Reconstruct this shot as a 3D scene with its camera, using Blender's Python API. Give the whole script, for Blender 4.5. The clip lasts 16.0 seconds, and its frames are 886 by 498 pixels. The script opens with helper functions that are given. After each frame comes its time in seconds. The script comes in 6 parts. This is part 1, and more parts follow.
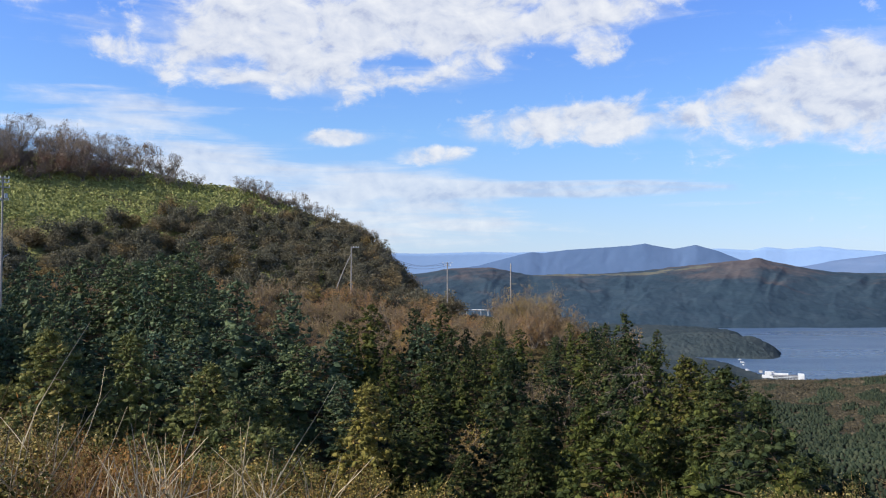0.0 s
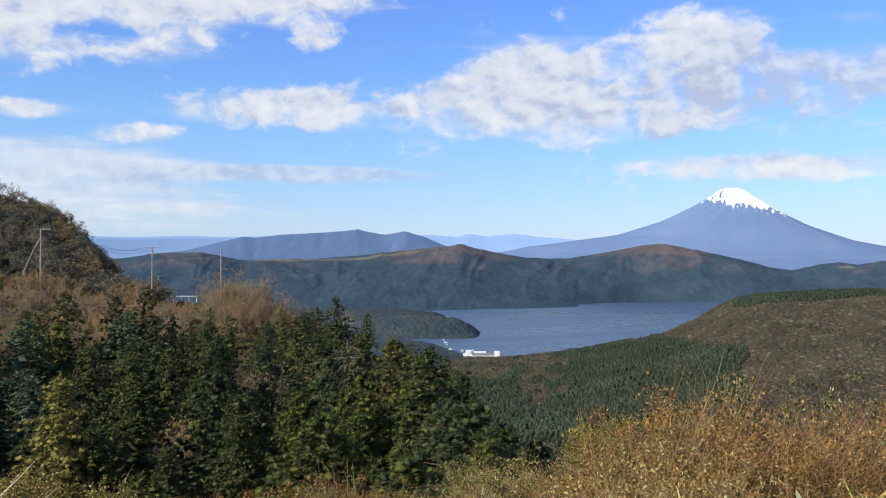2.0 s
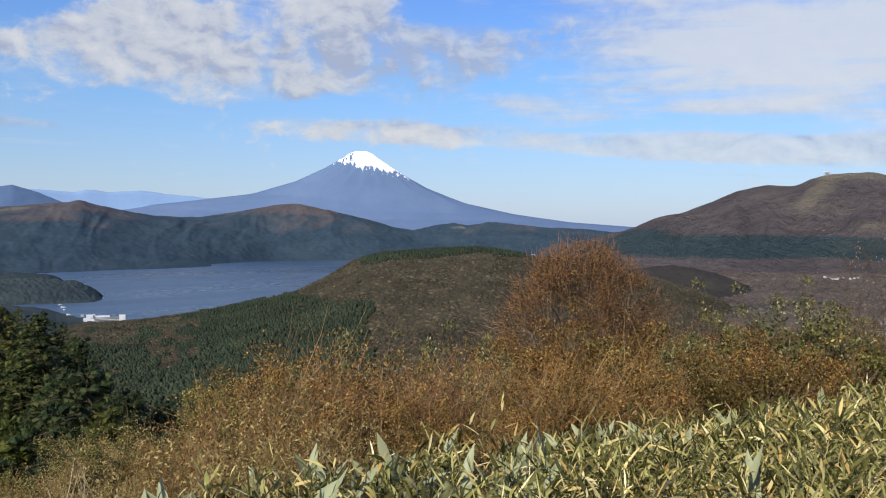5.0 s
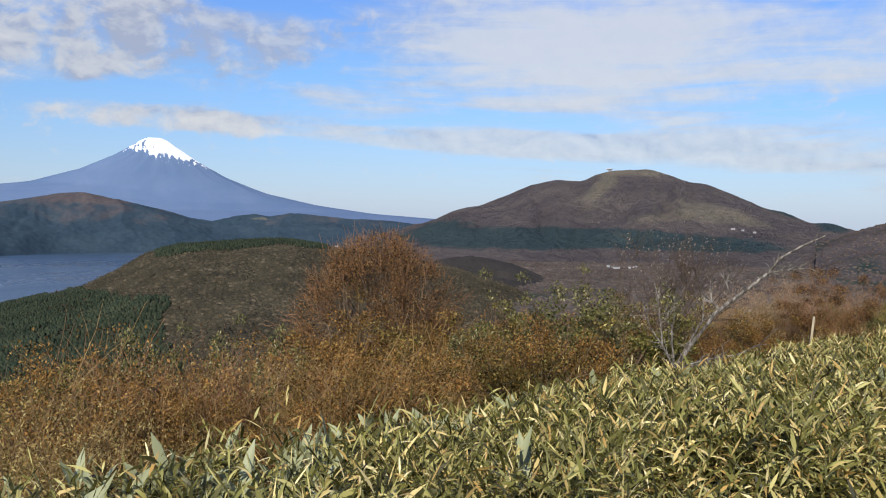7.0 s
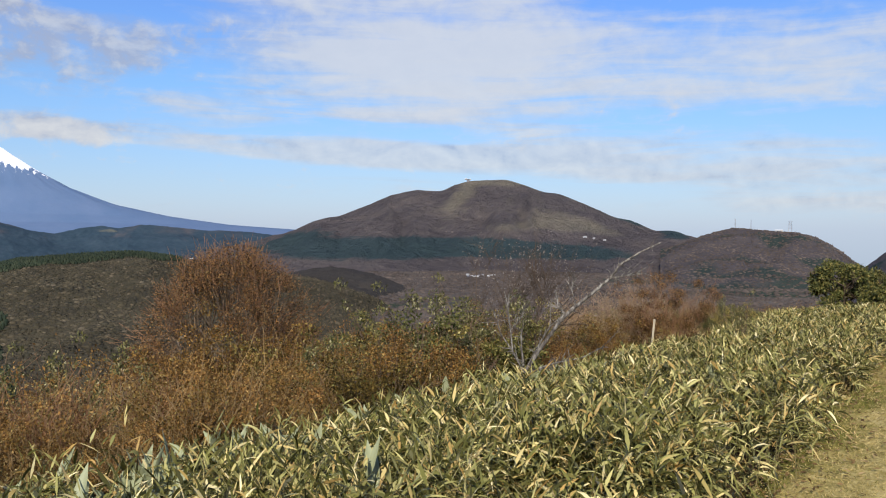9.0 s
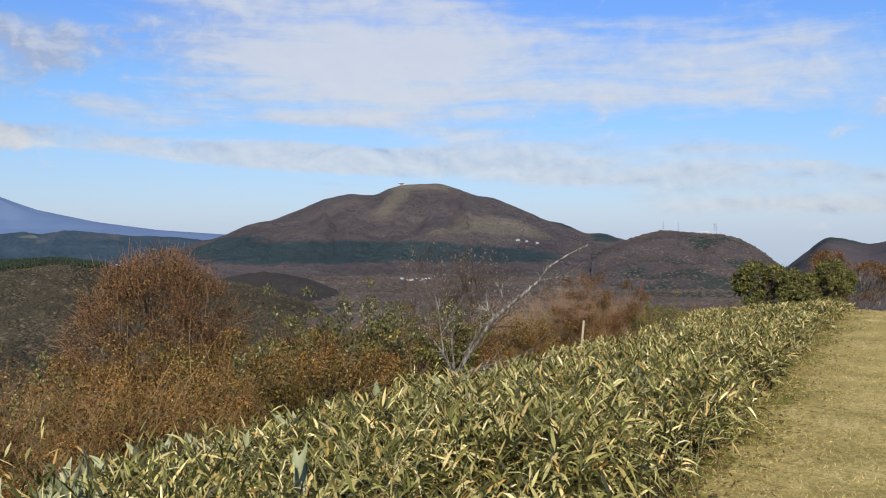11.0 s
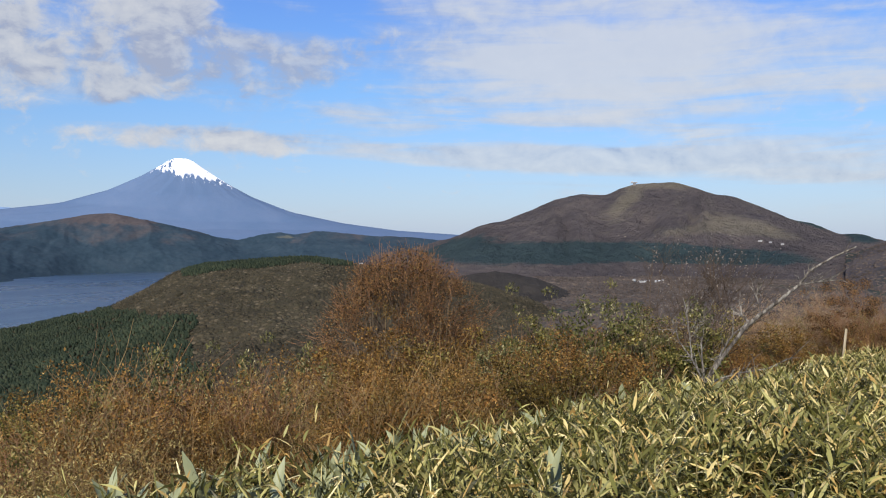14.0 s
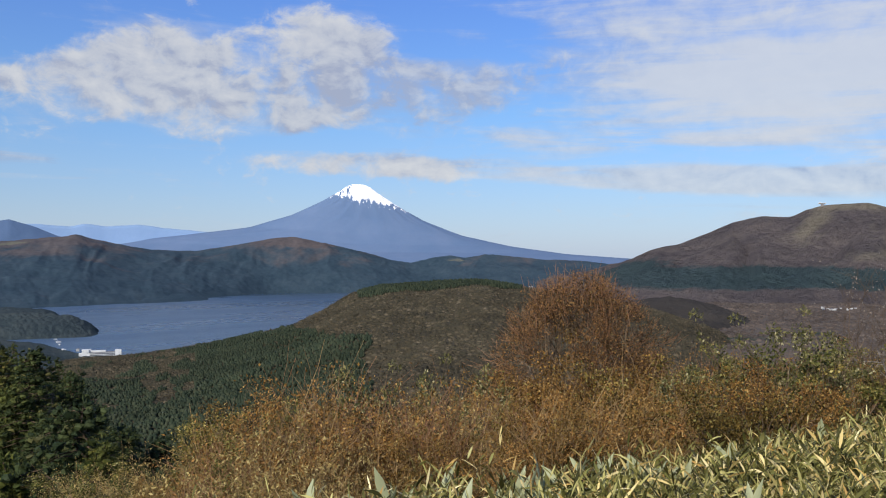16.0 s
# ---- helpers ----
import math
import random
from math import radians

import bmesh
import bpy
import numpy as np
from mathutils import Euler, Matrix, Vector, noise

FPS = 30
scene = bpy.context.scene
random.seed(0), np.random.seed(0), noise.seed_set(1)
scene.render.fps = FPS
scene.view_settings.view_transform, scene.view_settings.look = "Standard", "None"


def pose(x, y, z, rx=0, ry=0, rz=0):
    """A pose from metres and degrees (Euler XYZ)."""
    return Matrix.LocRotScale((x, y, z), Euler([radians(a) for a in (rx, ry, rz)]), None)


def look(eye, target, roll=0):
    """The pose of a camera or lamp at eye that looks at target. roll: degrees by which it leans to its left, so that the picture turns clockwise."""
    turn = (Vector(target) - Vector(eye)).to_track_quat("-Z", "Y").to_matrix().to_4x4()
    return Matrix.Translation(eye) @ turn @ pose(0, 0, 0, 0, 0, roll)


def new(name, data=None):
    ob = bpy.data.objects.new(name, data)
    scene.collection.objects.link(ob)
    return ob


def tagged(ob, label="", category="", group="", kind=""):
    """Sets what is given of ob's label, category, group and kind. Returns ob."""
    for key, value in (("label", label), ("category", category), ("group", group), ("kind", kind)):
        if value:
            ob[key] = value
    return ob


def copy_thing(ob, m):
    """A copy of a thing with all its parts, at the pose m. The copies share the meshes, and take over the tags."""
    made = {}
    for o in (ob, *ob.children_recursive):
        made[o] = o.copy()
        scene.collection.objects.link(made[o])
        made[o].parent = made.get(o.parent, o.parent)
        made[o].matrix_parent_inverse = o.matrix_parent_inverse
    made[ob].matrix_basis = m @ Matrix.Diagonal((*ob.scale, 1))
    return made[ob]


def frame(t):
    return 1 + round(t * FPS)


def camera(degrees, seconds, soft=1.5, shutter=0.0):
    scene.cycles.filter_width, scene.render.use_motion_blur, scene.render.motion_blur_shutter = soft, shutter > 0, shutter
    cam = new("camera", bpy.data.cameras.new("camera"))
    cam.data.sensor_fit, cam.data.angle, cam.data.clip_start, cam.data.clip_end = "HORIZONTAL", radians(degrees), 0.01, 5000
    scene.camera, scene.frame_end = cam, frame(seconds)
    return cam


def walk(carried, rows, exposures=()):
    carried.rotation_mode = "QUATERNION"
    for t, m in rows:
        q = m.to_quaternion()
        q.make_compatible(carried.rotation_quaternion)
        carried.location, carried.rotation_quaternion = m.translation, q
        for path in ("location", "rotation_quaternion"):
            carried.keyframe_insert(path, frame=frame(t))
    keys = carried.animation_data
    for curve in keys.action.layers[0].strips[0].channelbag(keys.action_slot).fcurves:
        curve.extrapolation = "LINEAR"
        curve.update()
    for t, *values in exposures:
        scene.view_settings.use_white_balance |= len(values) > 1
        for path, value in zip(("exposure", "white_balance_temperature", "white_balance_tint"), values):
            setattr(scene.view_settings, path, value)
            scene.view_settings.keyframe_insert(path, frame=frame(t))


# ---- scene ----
# ---- camera and walk: a person turning on the spot, the phone held at arm's length ----
cam = camera(55.14, 16.0, soft=1.1)
EYE, ARM = 1.6, 0.45
ROWS = [
    (0, -0, 1.91, -0),
    (0.5, -3.27, 2.13, -0.09),
    (1, -8.41, 1.89, 0.01),
    (1.5, -14.23, 2.04, 0),
    (2, -19.16, 0.9, 0),
    (2.5, -24.28, -0.23, -0.05),
    (3, -29.1, -1.42, -0.19),
    (3.5, -32.95, -1.2, -0.2),
    (4, -36.58, -1.68, -0.37),
    (4.8, -42.15, -1.78, -0.46),
    (5.7, -48.12, -1.75, -0.53),
    (6.5, -53.36, -1.86, -0.65),
    (7, -56.73, -2.19, -0.79),
    (7.5, -59.7, -1.63, -0.75),
    (8, -61.58, -1.19, -0.8),
    (8.5, -63.81, -0.94, -0.68),
    (9, -66.11, -1.42, -0.36),
    (9.6, -68.66, -1.44, -0.17),
    (10.2, -70.39, -1.21, -0.05),
    (10.8, -70.77, -1.17, -0),
    (11.3, -69.64, -1.61, 0.01),
    (11.5, -68.86, -2.6, 0.05),
    (12, -66.63, -2.74, -0.04),
    (12.5, -63.62, -2.13, -0.02),
    (13, -60.1, -1.52, 0.12),
    (13.5, -57.22, -1.86, -0.02),
    (14, -55.1, -1.12, -0.01),
    (14.5, -52, -0.64, -0.13),
    (15, -49.23, -0.16, -0.2),
    (15.5, -46.17, 0.34, -0.42),
    (16, -43.7, 0.44, -0.18),
]


def stance(yaw, pitch, roll):
    a = radians(yaw)
    return pose(-ARM * math.sin(a), ARM * math.cos(a), EYE, 90 + pitch, roll, yaw)


EXPOSURES = [(0.0, 0.36), (2.5, 0.32), (3.2, 0.22), (4.2, 0.06), (6.5, 0.0), (13.0, -0.04), (16.0, -0.07)]
walk(cam, [(t, stance(yaw, pitch, roll)) for t, yaw, pitch, roll in ROWS], EXPOSURES)

# ---- world, sun and exposure ----
SUN_BEARING, SUN_HEIGHT = -106.0, 35.0   # degrees right of the first view, degrees up
SUN_POWER, SKY_POWER = 5.0, 0.085
scene.view_settings.exposure = 0.0


class Nodes:
    """Short hand for node trees."""

    def __init__(self, tree):
        self.t = tree
        tree.nodes.clear()

    def add(self, kind):
        return self.t.nodes.new(kind)

    def put(self, socket, value):
        if isinstance(value, bpy.types.NodeSocket):
            self.t.links.new(value, socket)
        else:
            socket.default_value = value

    def math(self, op, a, b=0.0, c=0.0, clamp=False):
        n = self.add("ShaderNodeMath")
        n.operation, n.use_clamp = op, clamp
        for s, v in zip(n.inputs, (a, b, c)):
            self.put(s, v)
        return n.outputs[0]

    def mix(self, fac, a, b, blend="MIX"):
        n = self.add("ShaderNodeMix")
        n.data_type, n.blend_type = "RGBA", blend
        self.put(n.inputs[0], fac)
        self.put(n.inputs[6], a)
        self.put(n.inputs[7], b)
        return n.outputs[2]

    def noise(self, vec, scale, detail=4.0, rough=0.55, distort=0.0):
        n = self.add("ShaderNodeTexNoise")
        if vec is not None:
            self.put(n.inputs["Vector"], vec)
        n.inputs["Scale"].default_value = scale
        n.inputs["Detail"].default_value = detail
        n.inputs["Roughness"].default_value = rough
        n.inputs["Distortion"].default_value = distort
        return n.outputs[0]

    def ramp(self, fac, stops):
        n = self.add("ShaderNodeValToRGB")
        self.put(n.inputs[0], fac)
        e = n.color_ramp.elements
        while len(e) < len(stops):
            e.new(0.5)
        for el, (p, c) in zip(e, stops):
            el.position, el.color = p, (*c, 1)
        return n.outputs[0]

    def step(self, x, lo, hi):
        n = self.add("ShaderNodeMapRange")
        n.interpolation_type = "SMOOTHSTEP"
        self.put(n.inputs[0], x)
        n.inputs[1].default_value, n.inputs[2].default_value = lo, hi
        return n.outputs[0]


def stretch(nd, vec, sx, sy, sz, offset=(0, 0, 0)):
    n = nd.add("ShaderNodeMapping")
    nd.put(n.inputs[0], vec)
    n.inputs["Location"].default_value = offset
    n.inputs["Scale"].default_value = (sx, sy, sz)
    return n.outputs[0]


def make_sky():
    world = bpy.data.worlds.new("sky")
    world.use_nodes = True
    scene.world = world
    nd = Nodes(world.node_tree)
    sky = nd.add("ShaderNodeTexSky")
    sky.sky_type, sky.sun_disc, sky.altitude = "NISHITA", False, 1000.0
    sky.air_density, sky.dust_density, sky.ozone_density = 1.0, 0.6, 2.5
    sky.sun_elevation, sky.sun_rotation = radians(SUN_HEIGHT), radians(SUN_BEARING)
    tc = nd.add("ShaderNodeTexCoord")
    gen = tc.outputs["Generated"]
    sep = nd.add("ShaderNodeSeparateXYZ")
    nd.put(sep.inputs[0], gen)
    x, y, z = sep.outputs
    bearing = nd.math("MULTIPLY", nd.math("ARCTAN2", x, y), 180 / math.pi)
    height = nd.math("MULTIPLY", nd.math("ARCSINE", z), 180 / math.pi)
    dome = nd.add("ShaderNodeCombineXYZ")
    nd.put(dome.inputs[0], bearing)
    nd.put(dome.inputs[1], height)
    deg = dome.outputs[0]

    # cloud banks: bearing, height, half width, half depth, rise, amount
    def bank(rows):
        total = 0.0
        for b, h, wb, wh, rise, amount in rows:
            off = nd.math("SUBTRACT", bearing, b)
            db = nd.math("DIVIDE", off, wb)
            dh = nd.math("DIVIDE", nd.math("SUBTRACT", nd.math("SUBTRACT", height, h), nd.math("MULTIPLY", off, rise)), wh)
            q = nd.math("ADD", nd.math("MULTIPLY", db, db), nd.math("MULTIPLY", dh, dh))
            g = nd.math("MULTIPLY", nd.math("EXPONENT", nd.math("MULTIPLY", nd.math("MULTIPLY", q, q), -1.0)), amount)
            total = g if isinstance(total, float) else nd.math("ADD", total, g)
        return total

    broad = nd.noise(stretch(nd, deg, 1, 1.5, 1), 0.13, 9.0, 0.62, 0.5)
    clumps = nd.noise(stretch(nd, deg, 1, 1.45, 1, (7, 3, 0)), 0.40, 9.0, 0.60, 0.35)
    above = nd.noise(stretch(nd, deg, 1, 1.45, 1, (7.45, 3.75, 0)), 0.40, 5.0, 0.55, 0.35)
    ripples = nd.noise(stretch(nd, deg, 1, 2.4, 1, (2, 9, 0)), 0.55, 7.0, 0.6, 0.6)
    streaks = nd.noise(stretch(nd, deg, 0.30, 2.6, 1, (3, 1, 0)), 0.32, 7.0, 0.58, 0.5)
    heap = bank([(-8, 15.6, 13.5, 3.7, 0.0, 1.05), (-17, 13.6, 6, 1.2, -0.1, 0.35), (7, 17.9, 12, 2.4, 0, 0.9), (11.0, 14.8, 1.8, 1.1, 0, 0.7), (-13.3, 13.9, 1.8, 0.7, 0, -0.6), (-3.4, 14.1, 3.0, 0.8, 0, -0.6), (-26.5, 17.6, 3.2, 1.3, 0, 0.95),
                 (-7.3, 9.3, 2.6, 0.65, 0, 0.85), (8.0, 10.0, 7.0, 1.6, 0.02, 1.0), (-1.0, 8.2, 3.4, 0.7, 0.05, 0.7),
                 (31, 11.2, 15.5, 3.6, 0.03, 1.0), (25, 13.6, 3.5, 1.6, 0, 0.35), (36.5, 15.0, 5.0, 1.9, 0, 0.6), (21, 10.4, 5, 1.8, 0, 0.2), (46, 15.4, 4.6, 2.0, 0, -0.9), (46.5, 10.4, 5, 2.6, 0, 0.25), (16, 15.0, 5.5, 2.2, 0, -0.5),
                 (39, 6.0, 8.5, 0.95, -0.04, 0.92), (-60, 14, 20, 6, 0, 0.8), (140, 22, 40, 10, 0, 0.8), (-130, 24, 40, 9, 0, 0.7)])
    fleece = bank([(62, 14.5, 13, 5.2, -0.10, 0.62), (78, 10.4, 20, 3.8, -0.03, 0.62), (58, 9.0, 12, 4.0, 0, 0.34), (96, 10.2, 10, 2.8, -0.05, 0.3), (87, 6.4, 9, 0.75, 0, -0.55)])
    veil = bank([(60, 5.0, 15, 0.9, -0.02, 1.0), (78, 4.4, 22, 1.4, 0.02, 0.95), (94, 2.4, 14, 1.5, 0, 1.0), (8, 5.9, 13, 0.7, 0.0, 1.0), (17, 4.7, 5, 0.25, 0, 0.7), (-8, 4.3, 14, 3.0, -0.04, 1.15), (-20, 8.4, 9, 3.6, 0, 1.0),
                 (44, 7.6, 14, 2.4, 0, 0.42), (70, 8.0, 20, 3.0, 0, 0.8), (-3, 7.0, 9, 1.0, 0, 0.5)])
    grain = nd.math("MULTIPLY", nd.math("SUBTRACT", clumps, 0.5), 2.7)
    swell = nd.math("MULTIPLY", nd.math("SUBTRACT", broad, 0.5), 2.0)
    a1 = nd.math("MULTIPLY", nd.step(nd.math("ADD", nd.math("ADD", grain, swell), nd.math("SUBTRACT", heap, 0.42)), -0.10, 0.62), nd.math("SUBTRACT", 0.94, bank([(47, 11.0, 9, 4.5, 0, 0.26)])))
    halo = nd.math("MULTIPLY", nd.step(nd.math("ADD", nd.math("ADD", swell, nd.math("MULTIPLY", nd.math("SUBTRACT", streaks, 0.5), 1.6)), nd.math("SUBTRACT", heap, 0.30)), -0.15, 0.85), 0.55)
    a2 = nd.math("MULTIPLY", nd.step(nd.math("ADD", nd.math("MULTIPLY", nd.math("SUBTRACT", streaks, 0.5), 2.3), nd.math("SUBTRACT", veil, 0.5)), -0.1, 0.75), 0.72)
    a3 = nd.math("MULTIPLY", nd.step(nd.math("ADD", nd.math("ADD", nd.math("MULTIPLY", grain, 0.26), nd.math("MULTIPLY", nd.math("SUBTRACT", streaks, 0.5), 1.35)), nd.math("SUBTRACT", fleece, 0.28)), -0.2, 0.75), 0.92)
    clear_part = nd.math("MULTIPLY", nd.math("MULTIPLY", nd.math("SUBTRACT", 1.0, a1), nd.math("SUBTRACT", 1.0, a2)), nd.math("MULTIPLY", nd.math("SUBTRACT", 1.0, a3), nd.math("SUBTRACT", 1.0, halo)))
    alpha = nd.math("MULTIPLY", nd.math("SUBTRACT", 1.0, clear_part), 0.96)
    # tops of the clumps catch the sun, their undersides are grey
    shade = nd.math("ADD", 0.52, nd.math("ADD", nd.math("MULTIPLY", nd.math("MULTIPLY", nd.math("SUBTRACT", clumps, above), 1.15), nd.math("SUBTRACT", 1.0, nd.math("MULTIPLY", fleece, 0.5))), nd.math("MULTIPLY", nd.math("SUBTRACT", ripples, 0.5), 0.35)))
    grey = bank([(46, 11.5, 12, 4.0, 0, 0.27), (56, 14.5, 7, 3, 0, 0.12), (10, 5.6, 14, 0.9, 0, 0.26), (40, 6.9, 9, 0.8, -0.04, 0.16), (30, 10, 14, 3.5, 0, 0.15), (0, 14, 26, 5.5, 0, 0.10)])
    white = nd.ramp(nd.math("SUBTRACT", shade, grey), [(0.16, (4.7, 5.2, 6.7)), (0.36, (6.5, 6.9, 7.8)), (0.56, (7.5, 7.75, 8.3)), (0.74, (8.3, 8.45, 8.7))])
    white = nd.mix(nd.math("MULTIPLY", a3, 0.75), white, (7.8, 8.4, 9.5, 1))
    clear = nd.ramp(nd.math("DIVIDE", height, 60.0, clamp=True), [(0.0, (0.88, 0.94, 1.26)), (0.05, (0.92, 1.05, 1.34)), (0.16, (0.96, 1.32, 1.70)), (0.3, (1.0, 1.36, 2.12)), (1.0, (0.8, 1.0, 1.4))])
    tint = nd.mix(1.0, sky.outputs[0], clear, "MULTIPLY")
    low = nd.math("MULTIPLY", nd.math("EXPONENT", nd.math("DIVIDE", nd.math("MAXIMUM", height, 0.0), -5.0)), 0.62)
    tint = nd.mix(low, tint, (5.7, 7.2, 9.4, 1))
    bg = nd.add("ShaderNodeBackground")
    nd.put(bg.inputs[0], nd.mix(alpha, tint, white))
    bg.inputs[1].default_value = SKY_POWER
    out = nd.add("ShaderNodeOutputWorld")
    nd.put(out.inputs[0], bg.outputs[0])


make_sky()
sun = new("sun", bpy.data.lights.new("sun", "SUN"))
sun.data.energy, sun.data.angle, sun.data.color = SUN_POWER, radians(0.53), (1.0, 0.94, 0.84)
_b, _h = radians(SUN_BEARING), radians(SUN_HEIGHT)
sun.matrix_world = look((60 * math.sin(_b), 60 * math.cos(_b), 40), (60 * math.sin(_b) - math.sin(_b) * math.cos(_h), 60 * math.cos(_b) - math.cos(_b) * math.cos(_h), 40 - math.sin(_h)))

# ---- materials ----


def begin(name):
    m = bpy.data.materials.new(name)
    m.use_nodes = True
    return m, Nodes(m.node_tree)


def finish(nd, colour, rough=0.9, bump=None, strength=0.5, distance=0.1, through_light=0.0, specular=0.2, metal=0.0):
    b = nd.add("ShaderNodeBsdfPrincipled")
    nd.put(b.inputs["Base Color"], colour)
    nd.put(b.inputs["Roughness"], rough)
    b.inputs["Specular IOR Level"].default_value = specular
    b.inputs["Metallic"].default_value = metal
    if bump is not None:
        bp = nd.add("ShaderNodeBump")
        bp.inputs["Strength"].default_value, bp.inputs["Distance"].default_value = strength, distance
        nd.put(bp.inputs["Height"], bump)
        nd.put(b.inputs["Normal"], bp.outputs[0])
    shader = b.outputs[0]
    if through_light:
        tr = nd.add("ShaderNodeBsdfTranslucent")
        nd.put(tr.inputs[0], colour)
        mx = nd.add("ShaderNodeMixShader")
        mx.inputs[0].default_value = through_light
        nd.put(mx.inputs[1], shader)
        nd.put(mx.inputs[2], tr.outputs[0])
        shader = mx.outputs[0]
    out = nd.add("ShaderNodeOutputMaterial")
    nd.put(out.inputs[0], shader)


def cover(name, stops, scale, fine, rough=0.95, relief=1.0, patches=None, patch_scale=0.01, patch_edge=(0.48, 0.56)):
    """Ground or slope: a ramp over broad and fine noise, with patches of another ramp."""
    m, nd = begin(name)
    co = nd.add("ShaderNodeTexCoord").outputs["Object"]
    broad = nd.noise(co, scale, 5.0, 0.6)
    grain = nd.noise(co, fine, 4.0, 0.65)
    v = nd.math("ADD", nd.math("MULTIPLY", broad, 0.6), nd.math("MULTIPLY", grain, 0.4))
    col = nd.ramp(v, stops)
    if patches:
        col = nd.mix(nd.step(nd.noise(co, patch_scale, 4.0, 0.5, 0.4), *patch_edge), col, nd.ramp(v, patches))
    finish(nd, col, rough, grain, 0.8, relief, specular=0.05)
    return m


def leafy(name, stops, rough=0.55, see=0.25, vary=0.25, specular=0.12, tree_stops=None, patch=1.7):
    """Leaves: each leaf its own tone, each plant its own too."""
    m, nd = begin(name)
    leaf = nd.add("ShaderNodeNewGeometry").outputs["Random Per Island"]
    plant = nd.add("ShaderNodeObjectInfo").outputs["Random"]
    col = nd.ramp(leaf, stops)
    if tree_stops:
        col = nd.mix(1.0, col, nd.ramp(plant, tree_stops), "MULTIPLY")
    co = nd.add("ShaderNodeTexCoord").outputs["Object"]
    hsv = nd.add("ShaderNodeHueSaturation")
    nd.put(hsv.inputs["Color"], col)
    nd.put(hsv.inputs["Value"], nd.math("ADD", 1.0 - vary / 2, nd.math("MULTIPLY", nd.noise(co, patch, 3.0), vary)))
    finish(nd, hsv.outputs[0], rough, through_light=see, specular=specular)
    return m


def barky(name, stops, scale=9.0, rough=0.9):
    m, nd = begin(name)
    co = nd.add("ShaderNodeTexCoord").outputs["Object"]
    v = nd.noise(stretch(nd, co, 1, 1, 0.35), scale, 5.0, 0.6)
    finish(nd, nd.ramp(v, stops), rough, v, 0.6, 0.02, specular=0.15)
    return m


def plain(name, colour, rough=0.7, scale=4.0, metal=0.0):
    m, nd = begin(name)
    v = nd.noise(nd.add("ShaderNodeTexCoord").outputs["Object"], scale, 5.0, 0.6)
    dark = tuple(c * 0.72 for c in colour)
    finish(nd, nd.ramp(v, [(0.3, dark), (0.65, colour)]), rough, v, 0.2, 0.01, specular=0.3, metal=metal)
    return m


M_SOIL = cover("leaf_litter", [(0.25, (0.018, 0.014, 0.008)), (0.5, (0.050, 0.034, 0.018)), (0.75, (0.12, 0.080, 0.038))], 0.6, 14.0, relief=0.05)


def lawn_material():
    m, nd = begin("dry_mown_grass")
    co = nd.add("ShaderNodeTexCoord").outputs["Object"]
    sep = nd.add("ShaderNodeSeparateXYZ")
    nd.put(sep.inputs[0], co)
    broad, grain, fine = nd.noise(co, 1.3, 5.0, 0.6), nd.noise(co, 34.0, 4.0, 0.65), nd.noise(stretch(nd, co, 1, 1, 1, (4, 2, 0)), 9.0, 4.0, 0.6)
    v = nd.math("ADD", nd.math("MULTIPLY", broad, 0.35), nd.math("ADD", nd.math("MULTIPLY", grain, 0.4), nd.math("MULTIPLY", fine, 0.25)))
    dry = nd.ramp(v, [(0.34, (0.15, 0.118, 0.034)), (0.45, (0.33, 0.260, 0.085)), (0.55, (0.52, 0.41, 0.16)), (0.66, (0.72, 0.59, 0.31))])
    green = nd.ramp(v, [(0.34, (0.075, 0.085, 0.016)), (0.5, (0.19, 0.18, 0.04)), (0.66, (0.42, 0.35, 0.11))])
    past = nd.math("ADD", nd.math("SUBTRACT", sep.outputs[1], 1.40), nd.math("MULTIPLY", sep.outputs[0], 0.166))
    strip = nd.step(nd.math("ADD", past, nd.math("MULTIPLY", nd.math("SUBTRACT", nd.noise(co, 1.1, 4.0, 0.65), 0.5), 2.4)), -0.42, 0.02)
    finish(nd, nd.mix(strip, dry, green), 0.95, grain, 0.8, 0.03, specular=0.05)
    return m


M_LAWN = lawn_material()
M_VALLEY = cover("autumn_forest_floor", [(0.3, (0.070, 0.060, 0.054)), (0.5, (0.118, 0.098, 0.082)), (0.72, (0.17, 0.138, 0.108))], 0.012, 0.16, relief=5.0,
                 patches=[(0.3, (0.022, 0.038, 0.028)), (0.7, (0.05, 0.065, 0.04))], patch_scale=0.004, patch_edge=(0.6, 0.72))
M_PROM = cover("broadleaf_canopy", [(0.3, (0.040, 0.036, 0.025)), (0.5, (0.064, 0.055, 0.036)), (0.72, (0.095, 0.078, 0.050))], 0.02, 0.22, relief=4.0)
M_HILL = cover("bamboo_grass_slope", [(0.3, (0.120, 0.128, 0.046)), (0.5, (0.195, 0.205, 0.070)), (0.72, (0.26, 0.265, 0.095))], 0.06, 0.9, relief=0.9,
               patches=[(0.3, (0.075, 0.062, 0.035)), (0.7, (0.16, 0.125, 0.065))], patch_scale=0.035, patch_edge=(0.5, 0.62))
M_SLOPE = cover("brushy_slope", [(0.3, (0.028, 0.026, 0.014)), (0.5, (0.075, 0.058, 0.026)), (0.72, (0.15, 0.11, 0.05))], 0.07, 1.1, relief=0.8)


